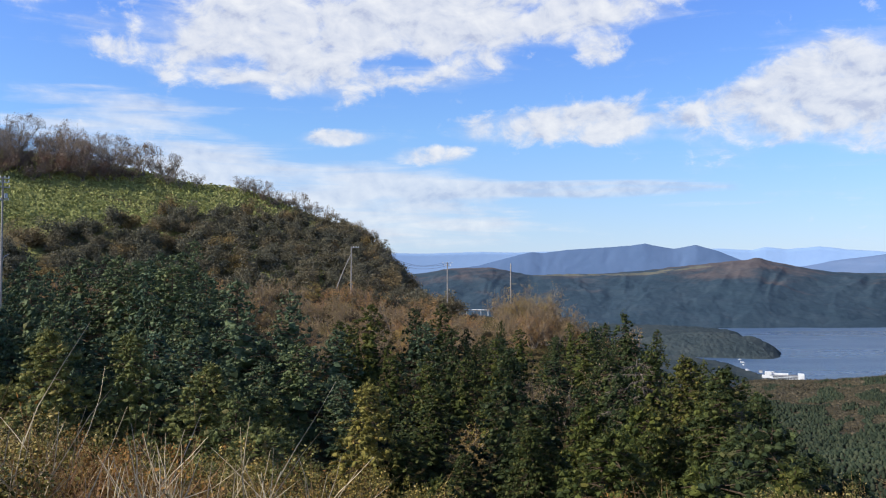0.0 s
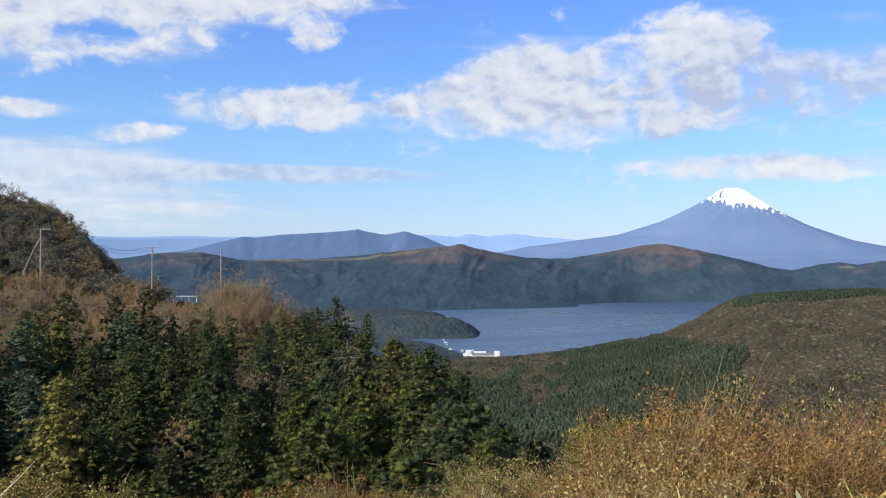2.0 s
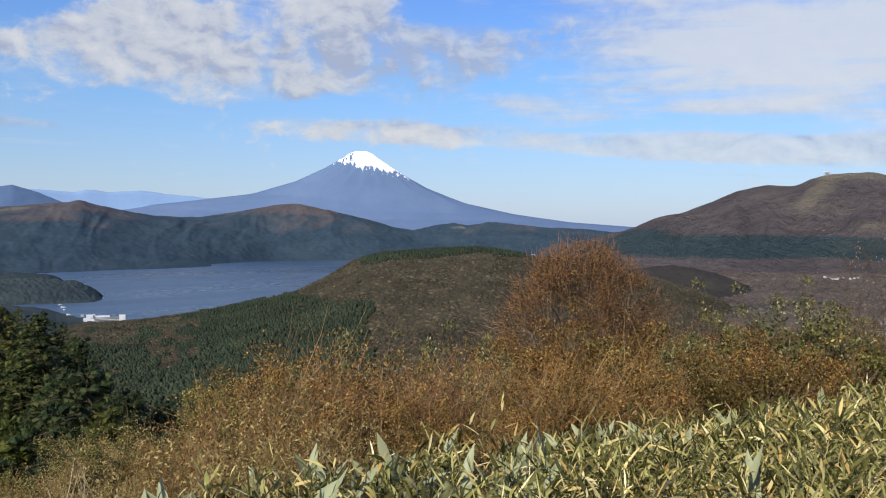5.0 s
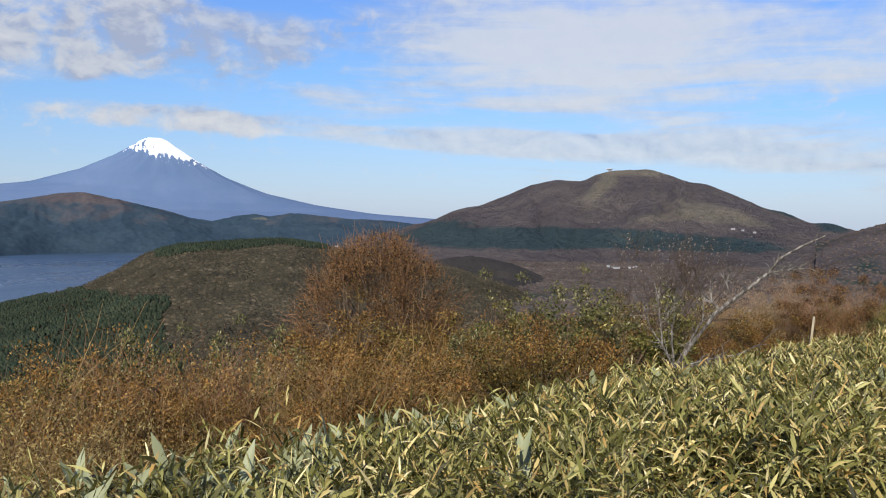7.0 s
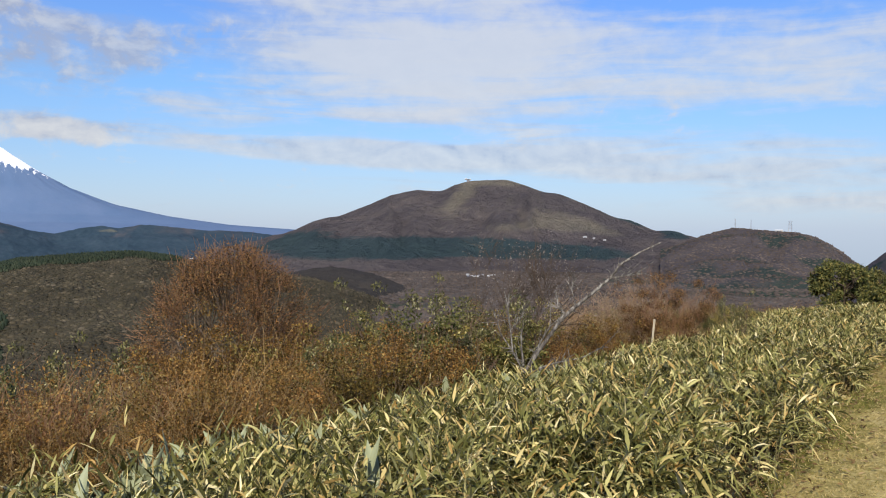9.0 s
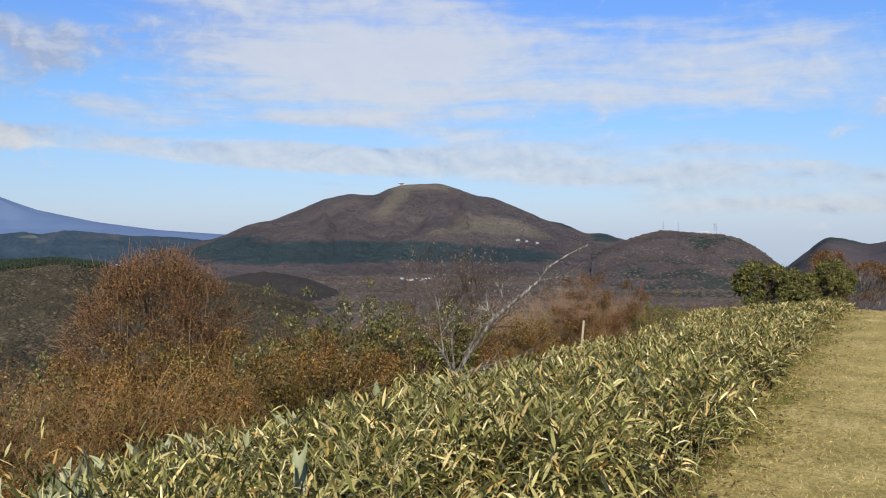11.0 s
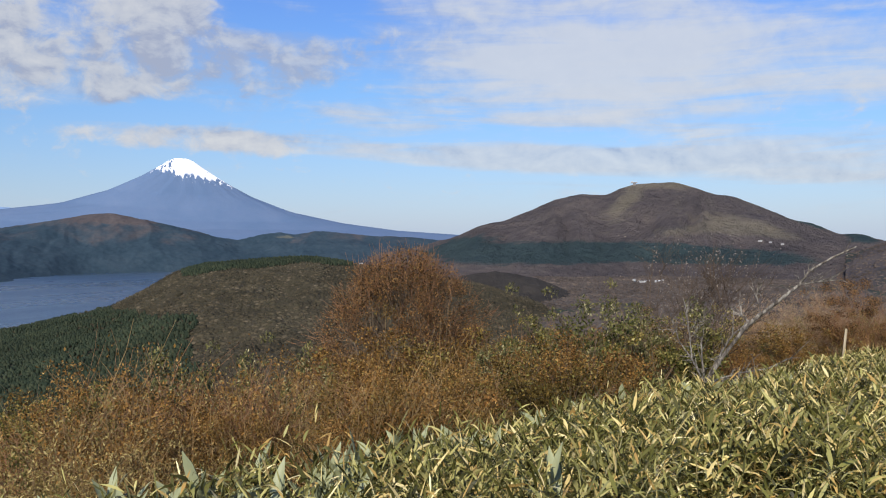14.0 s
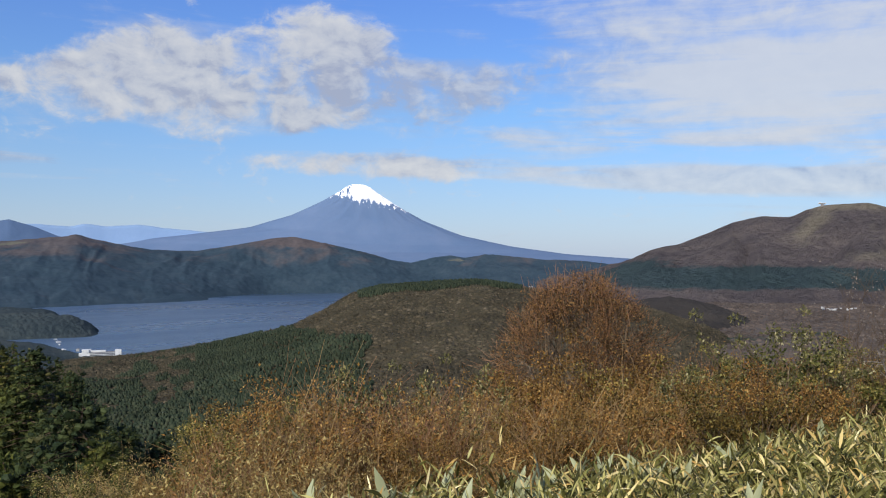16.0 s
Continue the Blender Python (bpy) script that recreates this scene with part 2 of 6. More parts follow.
def where(nd, co):
    """Bearing and height in degrees of a point of the land, seen from the turning point."""
    sep = nd.add("ShaderNodeSeparateXYZ")
    nd.put(sep.inputs[0], co)
    x, y, z = sep.outputs
    r = nd.math("SQRT", nd.math("ADD", nd.math("MULTIPLY", x, x), nd.math("MULTIPLY", y, y)))
    b = nd.math("MULTIPLY", nd.math("ARCTAN2", x, y), 180 / math.pi)
    e = nd.math("MULTIPLY", nd.math("ARCTAN2", nd.math("SUBTRACT", z, EYE), r), 180 / math.pi)
    return b, e, z


def plots(nd, b, e, rows):
    """Plots of vegetation: bearing, height, half width, half depth, rise, amount."""
    total = 0.0
    for pb, pe, wb, we, rise, amount in rows:
        off = nd.math("SUBTRACT", b, pb)
        db = nd.math("DIVIDE", off, wb)
        de = nd.math("DIVIDE", nd.math("SUBTRACT", nd.math("SUBTRACT", e, pe), nd.math("MULTIPLY", off, rise)), we)
        q = nd.math("ADD", nd.math("MULTIPLY", db, db), nd.math("MULTIPLY", de, de))
        g = nd.math("MULTIPLY", nd.math("EXPONENT", nd.math("MULTIPLY", q, -1.0)), amount)
        total = g if isinstance(total, float) else nd.math("ADD", total, g)
    return total


def lakeside_material():
    m, nd = begin("hazed_far_forest")
    co = nd.add("ShaderNodeTexCoord").outputs["Object"]
    b, e, z = where(nd, co)
    broad, grain = nd.noise(co, 0.007, 6.0, 0.6, 0.3), nd.noise(co, 0.05, 5.0, 0.65)
    ragged = nd.noise(co, 0.010, 7.0, 0.65, 0.8)
    v = nd.math("ADD", nd.math("MULTIPLY", broad, 0.5), nd.math("MULTIPLY", grain, 0.5))
    # Woods and bare tops carry the haze over the lake in their blue-grey ramps.
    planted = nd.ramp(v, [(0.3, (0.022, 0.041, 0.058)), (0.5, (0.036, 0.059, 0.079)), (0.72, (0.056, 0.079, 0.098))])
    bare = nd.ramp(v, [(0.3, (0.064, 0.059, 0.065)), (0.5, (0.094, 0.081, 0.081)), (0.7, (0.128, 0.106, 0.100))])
    grass = nd.ramp(v, [(0.3, (0.10, 0.102, 0.086)), (0.7, (0.165, 0.158, 0.118))])
    level = nd.math("ADD", z, nd.math("MULTIPLY", nd.math("SUBTRACT", nd.noise(co, 0.0042, 6.0, 0.62, 0.6), 0.5), 520.0))
    col = nd.mix(nd.math("MULTIPLY", nd.step(level, -30.0, 110.0), 0.88), planted, bare)
    plot = plots(nd, b, e, [(33.8, 0.9, 3.0, 0.45, 0, 0.5), (20.4, 0.9, 1.5, 0.4, -0.2, 0.32)])
    col = nd.mix(nd.step(nd.math("ADD", ragged, plot), 0.62, 0.80), col, bare)
    open_land = plots(nd, b, e, [(9, 0.16, 5.0, 0.14, 0.01, 0.5), (15.5, 0.50, 3.0, 0.14, 0.12, 0.5), (2.5, 0.55, 1.6, 0.08, 0, 0.34), (44.6, -0.30, 1.9, 0.20, 0, 0.38), (5.0, -0.4, 0.9, 0.1, 0.1, 0.4)])
    col = nd.mix(nd.step(nd.math("ADD", ragged, open_land), 0.82, 1.0), col, grass)
    finish(nd, col, 0.95, grain, 0.5, 5.0, specular=0.05)
    return m


M_LAKESIDE = lakeside_material()
M_NEARSHORE = cover("shore_woods", [(0.3, (0.024, 0.036, 0.042)), (0.5, (0.043, 0.057, 0.060)), (0.72, (0.074, 0.082, 0.076))], 0.012, 0.09, relief=4.0)
M_KNOLL = cover("dark_bare_knoll", [(0.3, (0.030, 0.028, 0.026)), (0.7, (0.070, 0.060, 0.050))], 0.02, 0.2, relief=4.0)
M_RIGHT = cover("bare_forest_ridge", [(0.3, (0.056, 0.050, 0.054)), (0.52, (0.088, 0.075, 0.074)), (0.74, (0.125, 0.106, 0.096))], 0.01, 0.12, relief=6.0,
                patches=[(0.3, (0.022, 0.036, 0.034)), (0.7, (0.05, 0.062, 0.05))], patch_scale=0.004, patch_edge=(0.56, 0.64))
# Blue haze of distance is painted into the next two base colours.
M_HAZE_VIOLET = cover("haze_violet_range", [(0.3, (0.085, 0.138, 0.238)), (0.7, (0.100, 0.152, 0.255))], 0.004, 0.03, relief=2.0)
M_HAZE_PALE = cover("haze_pale_range", [(0.3, (0.21, 0.32, 0.50)), (0.7, (0.24, 0.35, 0.53))], 0.004, 0.03, relief=2.0)


def peak_material():
    m, nd = begin("hazed_slope_and_snow")
    co = nd.add("ShaderNodeTexCoord").outputs["Object"]
    sep = nd.add("ShaderNodeSeparateXYZ")
    nd.put(sep.inputs[0], co)
    broad = nd.noise(co, 0.006, 6.0, 0.6)
    runs = nd.noise(stretch(nd, co, 1, 1, 0.16), 0.045, 6.0, 0.65)
    # The slope's blue is distance haze put into its colour; the snow has none.
    hazed_rock = nd.ramp(broad, [(0.3, (0.112, 0.174, 0.288)), (0.7, (0.140, 0.198, 0.312))])
    level = nd.math("ADD", sep.outputs[2], nd.math("MULTIPLY", nd.math("SUBTRACT", runs, 0.5), 190.0))
    across = nd.math("SUBTRACT", nd.math("MULTIPLY", sep.outputs[0], math.cos(radians(37.95))), nd.math("MULTIPLY", sep.outputs[1], math.sin(radians(37.95))))
    level = nd.math("ADD", level, nd.math("MULTIPLY", across, 0.15))
    bare_side = nd.math("MULTIPLY", nd.step(nd.math("MULTIPLY", across, -1.0), -20.0, 110.0), nd.math("MULTIPLY", nd.math("SUBTRACT", nd.noise(stretch(nd, co, 1, 1, 0.10), 0.075, 5.0, 0.6), 0.47), 1500.0))
    snow = nd.step(nd.math("SUBTRACT", level, nd.math("MAXIMUM", bare_side, 0.0)), 290.0, 312.0)
    finish(nd, nd.mix(snow, hazed_rock, (0.93, 0.93, 0.95, 1)), 0.9, runs, 0.15, 8.0, specular=0.05)
    return m


M_PEAK = peak_material()


def dome_mountain_material():
    m, nd = begin("hazed_autumn_mountain")
    co = nd.add("ShaderNodeTexCoord").outputs["Object"]
    b, e, z = where(nd, co)
    broad = nd.noise(co, 0.005, 6.0, 0.62, 0.3)
    grain = nd.noise(co, 0.035, 7.0, 0.68)
    ragged = nd.noise(co, 0.011, 8.0, 0.68, 0.9)
    v = nd.math("ADD", nd.math("MULTIPLY", broad, 0.55), nd.math("MULTIPLY", grain, 0.45))
    # Bluish haze is tinted into these ramps, most of all into the planted wood.
    bare = nd.ramp(v, [(0.32, (0.068, 0.060, 0.063)), (0.5, (0.118, 0.100, 0.096)), (0.70, (0.180, 0.148, 0.130))])
    grass = nd.ramp(v, [(0.3, (0.140, 0.122, 0.094)), (0.5, (0.200, 0.172, 0.130)), (0.7, (0.262, 0.222, 0.165))])
    planted = nd.ramp(v, [(0.3, (0.036, 0.058, 0.062)), (0.7, (0.062, 0.088, 0.090))])
    open_land = plots(nd, b, e, [(69.6, 3.1, 3.6, 0.30, 0, 0.55), (67.6, 2.45, 0.9, 0.55, 0.5, 0.5), (66.8, 1.3, 1.0, 0.9, 0.3, 0.42), (73.8, 0.55, 2.4, 0.75, -0.15, 0.5), (71.0, 0.05, 2.2, 0.35, 0.0, 0.35), (76.2, 0.0, 2.0, 0.35, -0.2, 0.40), (62.5, 0.9, 1.5, 0.25, 0.2, 0.15), (70.6, 2.0, 0.5, 0.8, 0.6, 0.2), (64.5, -1.15, 1.0, 0.12, -0.05, 0.6), (72.5, 2.2, 0.5, 0.6, -0.6, 0.22)])
    col = nd.mix(nd.step(nd.math("ADD", ragged, open_land), 0.58, 1.05), bare, grass)
    wood = plots(nd, b, e, [(62, -1.35, 9.0, 0.80, 0.01, 0.85), (73, -1.55, 7.0, 0.55, -0.03, 0.7), (79.2, 0.42, 2.6, 0.30, -0.28, 0.6), (57.0, -0.5, 2.4, 0.5, 0.25, 0.35), (72.2, 1.6, 1.2, 0.8, -0.3, 0.12), (81.2, -0.5, 1.2, 0.35, 0, 0.4)])
    col = nd.mix(nd.step(nd.math("ADD", nd.math("MULTIPLY", ragged, 0.9), wood), 0.72, 0.92), col, planted)
    finish(nd, col, 0.95, nd.math("ADD", grain, nd.math("MULTIPLY", ragged, 1.2)), 1.0, 26.0, specular=0.05)
    return m


M_DOME = dome_mountain_material()


def water_material():
    m, nd = begin("lake_water")
    co = nd.add("ShaderNodeTexCoord").outputs["Object"]
    wind = nd.noise(stretch(nd, co, 0.3, 1, 1), 0.004, 4.0, 0.55)
    ripples = nd.noise(co, 0.35, 4.0, 0.6)
    rough = nd.ramp(wind, [(0.4, (0.22, 0.22, 0.22)), (0.62, (0.36, 0.36, 0.36))])
    b = nd.ramp(wind, [(0.35, (0.036, 0.064, 0.098)), (0.65, (0.054, 0.088, 0.130))])
    finish(nd, b, rough, ripples, 0.5, 1.2, specular=0.5)
    return m


M_WATER = water_material()
# Dark green, deepened by the shade on the eastern trees' faces.
M_CONIFER = leafy("conifer_sprays", [(0.0, (0.021, 0.032, 0.014)), (0.5, (0.040, 0.053, 0.021)), (0.92, (0.070, 0.083, 0.030)), (1.0, (0.10, 0.09, 0.036))], 0.65, 0.06, 0.9,
                  tree_stops=[(0.0, (0.62, 0.72, 0.76)), (0.3, (0.90, 0.95, 0.90)), (0.6, (1.15, 1.10, 0.82)), (0.82, (1.38, 1.28, 0.80)), (0.93, (1.5, 1.38, 0.8)), (1.0, (1.75, 1.35, 0.9))], patch=0.9)
# Yellow-green trees, lightened by sunlight put into the colour.
M_SUNLITCON = leafy("sunlit_yellow_green_sprays", [(0.0, (0.090, 0.102, 0.038)), (0.5, (0.150, 0.160, 0.058)), (0.92, (0.21, 0.21, 0.075)), (1.0, (0.28, 0.22, 0.09))], 0.65, 0.12, 0.8,
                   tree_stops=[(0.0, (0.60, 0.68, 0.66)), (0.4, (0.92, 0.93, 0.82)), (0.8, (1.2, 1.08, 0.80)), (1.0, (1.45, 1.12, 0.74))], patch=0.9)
# Blue-green upper trees, their colour lightened for the sun as well.
M_MIDCON = leafy("sunlit_blue_green_sprays", [(0.0, (0.050, 0.074, 0.040)), (0.5, (0.082, 0.114, 0.060)), (0.92, (0.125, 0.158, 0.078)), (1.0, (0.18, 0.17, 0.08))], 0.65, 0.08, 0.8,
                 tree_stops=[(0.0, (0.75, 0.85, 0.95)), (0.5, (1.0, 1.0, 1.0)), (1.0, (1.25, 1.15, 0.9))], patch=0.9)
M_FARCON = leafy("conifer_crowns", [(0.0, (0.017, 0.026, 0.016)), (0.5, (0.028, 0.038, 0.022)), (1.0, (0.046, 0.054, 0.031))], 0.8, 0.0, 1.0, 0.1, patch=0.014)
M_FARLEAF = leafy("bare_broadleaf_crowns", [(0.0, (0.054, 0.050, 0.034)), (0.5, (0.076, 0.065, 0.042)), (0.85, (0.100, 0.082, 0.053)), (1.0, (0.150, 0.122, 0.082))], 0.9, 0.2, 1.5, 0.05, patch=0.02)
M_RUST = leafy("rusty_leaves", [(0.0, (0.070, 0.042, 0.015)), (0.3, (0.175, 0.098, 0.030)), (0.6, (0.29, 0.160, 0.048)), (0.85, (0.40, 0.235, 0.078)), (0.95, (0.48, 0.34, 0.14)), (1.0, (0.17, 0.17, 0.05))], 0.55, 0.2, 0.7,
               tree_stops=[(0.0, (0.65, 0.66, 0.52)), (0.3, (1.0, 0.92, 0.80)), (0.6, (1.1, 1.0, 0.9)), (0.8, (1.2, 1.0, 0.98)), (1.0, (0.8, 0.94, 0.75))])
M_DARKRUST = leafy("dark_rust_leaves", [(0.0, (0.040, 0.024, 0.009)), (0.35, (0.125, 0.070, 0.022)), (0.7, (0.235, 0.125, 0.037)), (0.9, (0.36, 0.205, 0.066)), (0.95, (0.42, 0.31, 0.13)), (1.0, (0.13, 0.13, 0.04))], 0.6, 0.15, 0.7, patch=2.4,
                   tree_stops=[(0.0, (0.55, 0.68, 0.50)), (0.35, (0.95, 0.95, 0.9)), (0.7, (1.25, 1.08, 0.95)), (1.0, (0.85, 1.15, 0.9))])
M_BUSH = leafy("bush_leaves", [(0.0, (0.030, 0.018, 0.009)), (0.35, (0.095, 0.050, 0.019)), (0.7, (0.20, 0.100, 0.034)), (0.92, (0.35, 0.185, 0.064)), (1.0, (0.19, 0.155, 0.06))], 0.6, 0.15, 0.7, patch=1.8)
M_OLIVE = leafy("yellow_green_leaves", [(0.0, (0.040, 0.043, 0.012)), (0.4, (0.125, 0.112, 0.030)), (0.7, (0.215, 0.168, 0.048)), (0.9, (0.32, 0.25, 0.085)), (1.0, (0.46, 0.39, 0.17))], 0.5, 0.15, 0.7,
                tree_stops=[(0.0, (0.50, 0.62, 0.60)), (0.45, (0.9, 0.95, 0.85)), (1.0, (1.25, 1.12, 0.92))])
M_SAPLING = leafy("pale_green_leaves", [(0.0, (0.036, 0.038, 0.012)), (0.5, (0.100, 0.096, 0.030)), (0.85, (0.20, 0.178, 0.062)), (1.0, (0.46, 0.41, 0.22))], 0.5, 0.15, 0.5, 0.2)
M_TAN = leafy("tan_autumn_leaves", [(0.0, (0.23, 0.16, 0.092)), (0.5, (0.34, 0.245, 0.140)), (0.85, (0.43, 0.32, 0.185)), (1.0, (0.36, 0.32, 0.14))], 0.75, 0.25, 0.7,
              tree_stops=[(0.0, (0.8, 0.8, 0.8)), (0.5, (1, 1, 1)), (0.8, (1.2, 0.95, 0.75)), (1.0, (1.1, 1.2, 0.7))])
M_STRAW = leafy("dry_seed_heads", [(0.0, (0.21, 0.145, 0.046)), (0.5, (0.40, 0.295, 0.105)), (1.0, (0.63, 0.50, 0.21))], 0.8, 0.4, 0.3)
M_GREYLEAF = leafy("last_withered_leaves", [(0.0, (0.20, 0.175, 0.150)), (0.6, (0.28, 0.240, 0.200)), (1.0, (0.34, 0.27, 0.20))], 0.8, 0.3, 0.5,
                   tree_stops=[(0.0, (0.85, 0.9, 1.0)), (0.6, (1, 1, 1)), (1.0, (1.15, 0.98, 0.85))])
M_HAY = leafy("dry_grass_blades", [(0.0, (0.17, 0.165, 0.04)), (0.3, (0.42, 0.32, 0.10)), (1.0, (0.78, 0.61, 0.28))], 0.7, 0.3, 0.8, patch=1.1)
M_LITTER = leafy("fallen_brown_leaves", [(0.0, (0.10, 0.058, 0.024)), (0.6, (0.24, 0.148, 0.060)), (1.0, (0.46, 0.33, 0.16))], 0.8, 0.1, 0.6)
M_FARBARE = leafy("far_bare_crowns", [(0.0, (0.080, 0.065, 0.057)), (0.6, (0.112, 0.089, 0.075)), (1.0, (0.148, 0.115, 0.092))], 0.9, 0.2, 1.7, 0.05, patch=0.009)
M_TALLSTALK = barky("pale_dry_stalks", [(0.3, (0.30, 0.235, 0.14)), (0.7, (0.56, 0.47, 0.32))])
M_CRESTLEAF = leafy("crest_autumn_leaves", [(0.0, (0.105, 0.078, 0.066)), (0.5, (0.165, 0.120, 0.098)), (0.9, (0.225, 0.160, 0.124)), (1.0, (0.27, 0.20, 0.15))], 0.8, 0.2, 0.6,
                    tree_stops=[(0.0, (0.85, 0.95, 0.98)), (0.5, (1.0, 1.0, 1.0)), (1.0, (1.2, 0.98, 0.88))], patch=0.7)
M_DARKBUSH = leafy("dull_olive_leaves", [(0.0, (0.105, 0.094, 0.064)), (0.5, (0.150, 0.132, 0.088)), (0.9, (0.200, 0.170, 0.112)), (1.0, (0.25, 0.20, 0.125))], 0.8, 0.15, 0.6,
                   tree_stops=[(0.0, (0.72, 0.80, 0.80)), (0.5, (0.95, 1.0, 1.0)), (0.85, (1.1, 1.05, 0.95)), (0.95, (1.3, 1.1, 0.85)), (1.0, (1.5, 1.25, 0.75))], patch=0.7)
M_BAMBOO = leafy("bamboo_grass_leaves", [(0.0, (0.025, 0.024, 0.006)), (0.28, (0.090, 0.084, 0.019)), (0.50, (0.195, 0.188, 0.052)), (0.66, (0.35, 0.318, 0.106)), (0.78, (0.52, 0.458, 0.175)), (0.86, (0.43, 0.26, 0.075)), (0.94, (0.70, 0.56, 0.23)), (1.0, (0.94, 0.80, 0.43))], 0.48, 0.10, 1.0, 0.2, patch=1.6)
M_PALELEAF = leafy("pale_bamboo_leaves", [(0.0, (0.15, 0.17, 0.08)), (0.5, (0.31, 0.33, 0.18)), (1.0, (0.56, 0.55, 0.32))], 0.5, 0.1, 0.5, 0.25)
M_PINE = leafy("pine_needles", [(0.0, (0.045, 0.054, 0.018)), (0.5, (0.115, 0.118, 0.034)), (0.85, (0.20, 0.175, 0.048)), (1.0, (0.32, 0.25, 0.08))], 0.6, 0.1, 0.9, patch=3.0)
M_TWIG = barky("twig_bark", [(0.3, (0.085, 0.058, 0.036)), (0.7, (0.22, 0.155, 0.10))])
M_BUSHSTEM = barky("grey_brown_stems", [(0.3, (0.15, 0.115, 0.085)), (0.7, (0.34, 0.27, 0.20))])
M_TUFT = leafy("hill_bamboo_tufts", [(0.0, (0.20, 0.215, 0.072)), (0.5, (0.25, 0.265, 0.090)), (0.85, (0.29, 0.295, 0.104)), (1.0, (0.33, 0.31, 0.125))], 0.7, 0.0, 1.0, 0.1, patch=0.14)
M_CULM = barky("bamboo_grass_culms", [(0.3, (0.10, 0.085, 0.03)), (0.7, (0.26, 0.21, 0.09))])
M_STRAWTWIG = barky("dry_stems", [(0.3, (0.17, 0.105, 0.045)), (0.7, (0.37, 0.25, 0.115))])
M_PINKTWIG = barky("reddish_twigs", [(0.3, (0.16, 0.080, 0.040)), (0.7, (0.33, 0.185, 0.10))])
M_PALETWIG = barky("pale_reddish_twigs", [(0.3, (0.24, 0.140, 0.085)), (0.7, (0.46, 0.30, 0.19))])
M_DEADWOOD = barky("weathered_dead_wood", [(0.35, (0.050, 0.042, 0.034)), (0.5, (0.145, 0.125, 0.103)), (0.66, (0.34, 0.31, 0.26))], 34.0)
M_BARK = barky("conifer_bark", [(0.3, (0.045, 0.032, 0.022)), (0.7, (0.13, 0.09, 0.06))])
M_GREYBARK = barky("grey_bark", [(0.3, (0.11, 0.095, 0.078)), (0.7, (0.28, 0.24, 0.20))])
M_DEADBOUGH = barky("dead_conifer_wood", [(0.3, (0.085, 0.072, 0.058)), (0.7, (0.19, 0.155, 0.12))])
M_CONCRETE = plain("weathered_concrete", (0.34, 0.31, 0.28), 0.85)
M_STEEL = plain("galvanised_steel", (0.42, 0.43, 0.44), 0.45, 6.0, 0.6)
M_BLACK = plain("black_cable", (0.03, 0.03, 0.03), 0.6)
M_WHITE = plain("white_paint", (0.78, 0.78, 0.76), 0.55, 0.3)
M_PLASTER = plain("pale_plaster", (0.50, 0.49, 0.47), 0.8, 0.3)
M_GLASS = plain("dark_window_glass", (0.05, 0.06, 0.08), 0.15, 0.3)
M_ROOF = plain("grey_roof", (0.22, 0.21, 0.21), 0.8, 0.3)

# ---- plan: bearings in degrees right of the first view, lengths from the turning point ----


def at(bearing, r, z=0.0):
    a = radians(bearing)
    return Vector((r * math.sin(a), r * math.cos(a), z))


def lift(r, el):
    """The height that stands el degrees above the eye's level at distance r."""
    return EYE + r * math.tan(radians(el))


_rng = np.random.default_rng(7)
_table = _rng.random((256, 256))


def vnoise(x, y):
    """Smooth value noise, 0 to 1, on arrays."""
    x, y = np.broadcast_arrays(np.asarray(x, float), np.asarray(y, float))
    i, j = np.floor(x).astype(int), np.floor(y).astype(int)
    u, v = x - i, y - j
    u, v = u * u * (3 - 2 * u), v * v * (3 - 2 * v)
    t = lambda a, b: _table[a % 256, b % 256]
    return (t(i, j) * (1 - u) + t(i + 1, j) * u) * (1 - v) + (t(i, j + 1) * (1 - u) + t(i + 1, j + 1) * u) * v


def fbm(x, y, octaves=4):
    total, amp, norm = 0.0, 1.0, 0.0
    for k in range(octaves):
        total = total + amp * vnoise(np.asarray(x) * 2 ** k + 17.3 * k, np.asarray(y) * 2 ** k + 5.1 * k)
        norm += amp
        amp *= 0.5
    return total / norm


def quick(name, verts, faces, material, parent=None, smooth=False):
    """One mesh object from arrays; faces all of one size."""
    verts, faces = np.asarray(verts, np.float32), np.asarray(faces, np.int32)
    me = bpy.data.meshes.new(name)
    me.vertices.add(len(verts))
    me.vertices.foreach_set("co", verts.ravel())
    n, k = faces.shape
    me.loops.add(n * k)
    me.loops.foreach_set("vertex_index", faces.ravel())
    me.polygons.add(n)
    me.polygons.foreach_set("loop_start", np.arange(0, n * k, k, dtype=np.int32))
    me.polygons.foreach_set("use_smooth", np.full(n, smooth))
    me.update(calc_edges=True)
    me.materials.append(material)
    ob = new(name, me)
    if parent:
        ob.parent = parent
    return ob


def part(name, bm, material, parent, label=""):
    me = bpy.data.meshes.new(name)
    bm.to_mesh(me)
    bm.free()
    me.materials.append(material)
    ob = new(name, me)
    ob.parent = parent
    return tagged(ob, label)


def sheet(rows, cols):
    i, j = np.meshgrid(np.arange(rows - 1), np.arange(cols - 1), indexing="ij")
    a = (i * cols + j).ravel()
    return np.stack([a, a + 1, a + cols + 1, a + cols], -1)


EDGE_SLOPE = 0.166


def beyond_edge(x, y):
    """Distance past the edge of the mown path, over the bank."""
    return (np.asarray(y) - 1.40 + EDGE_SLOPE * np.asarray(x)) / 1.019


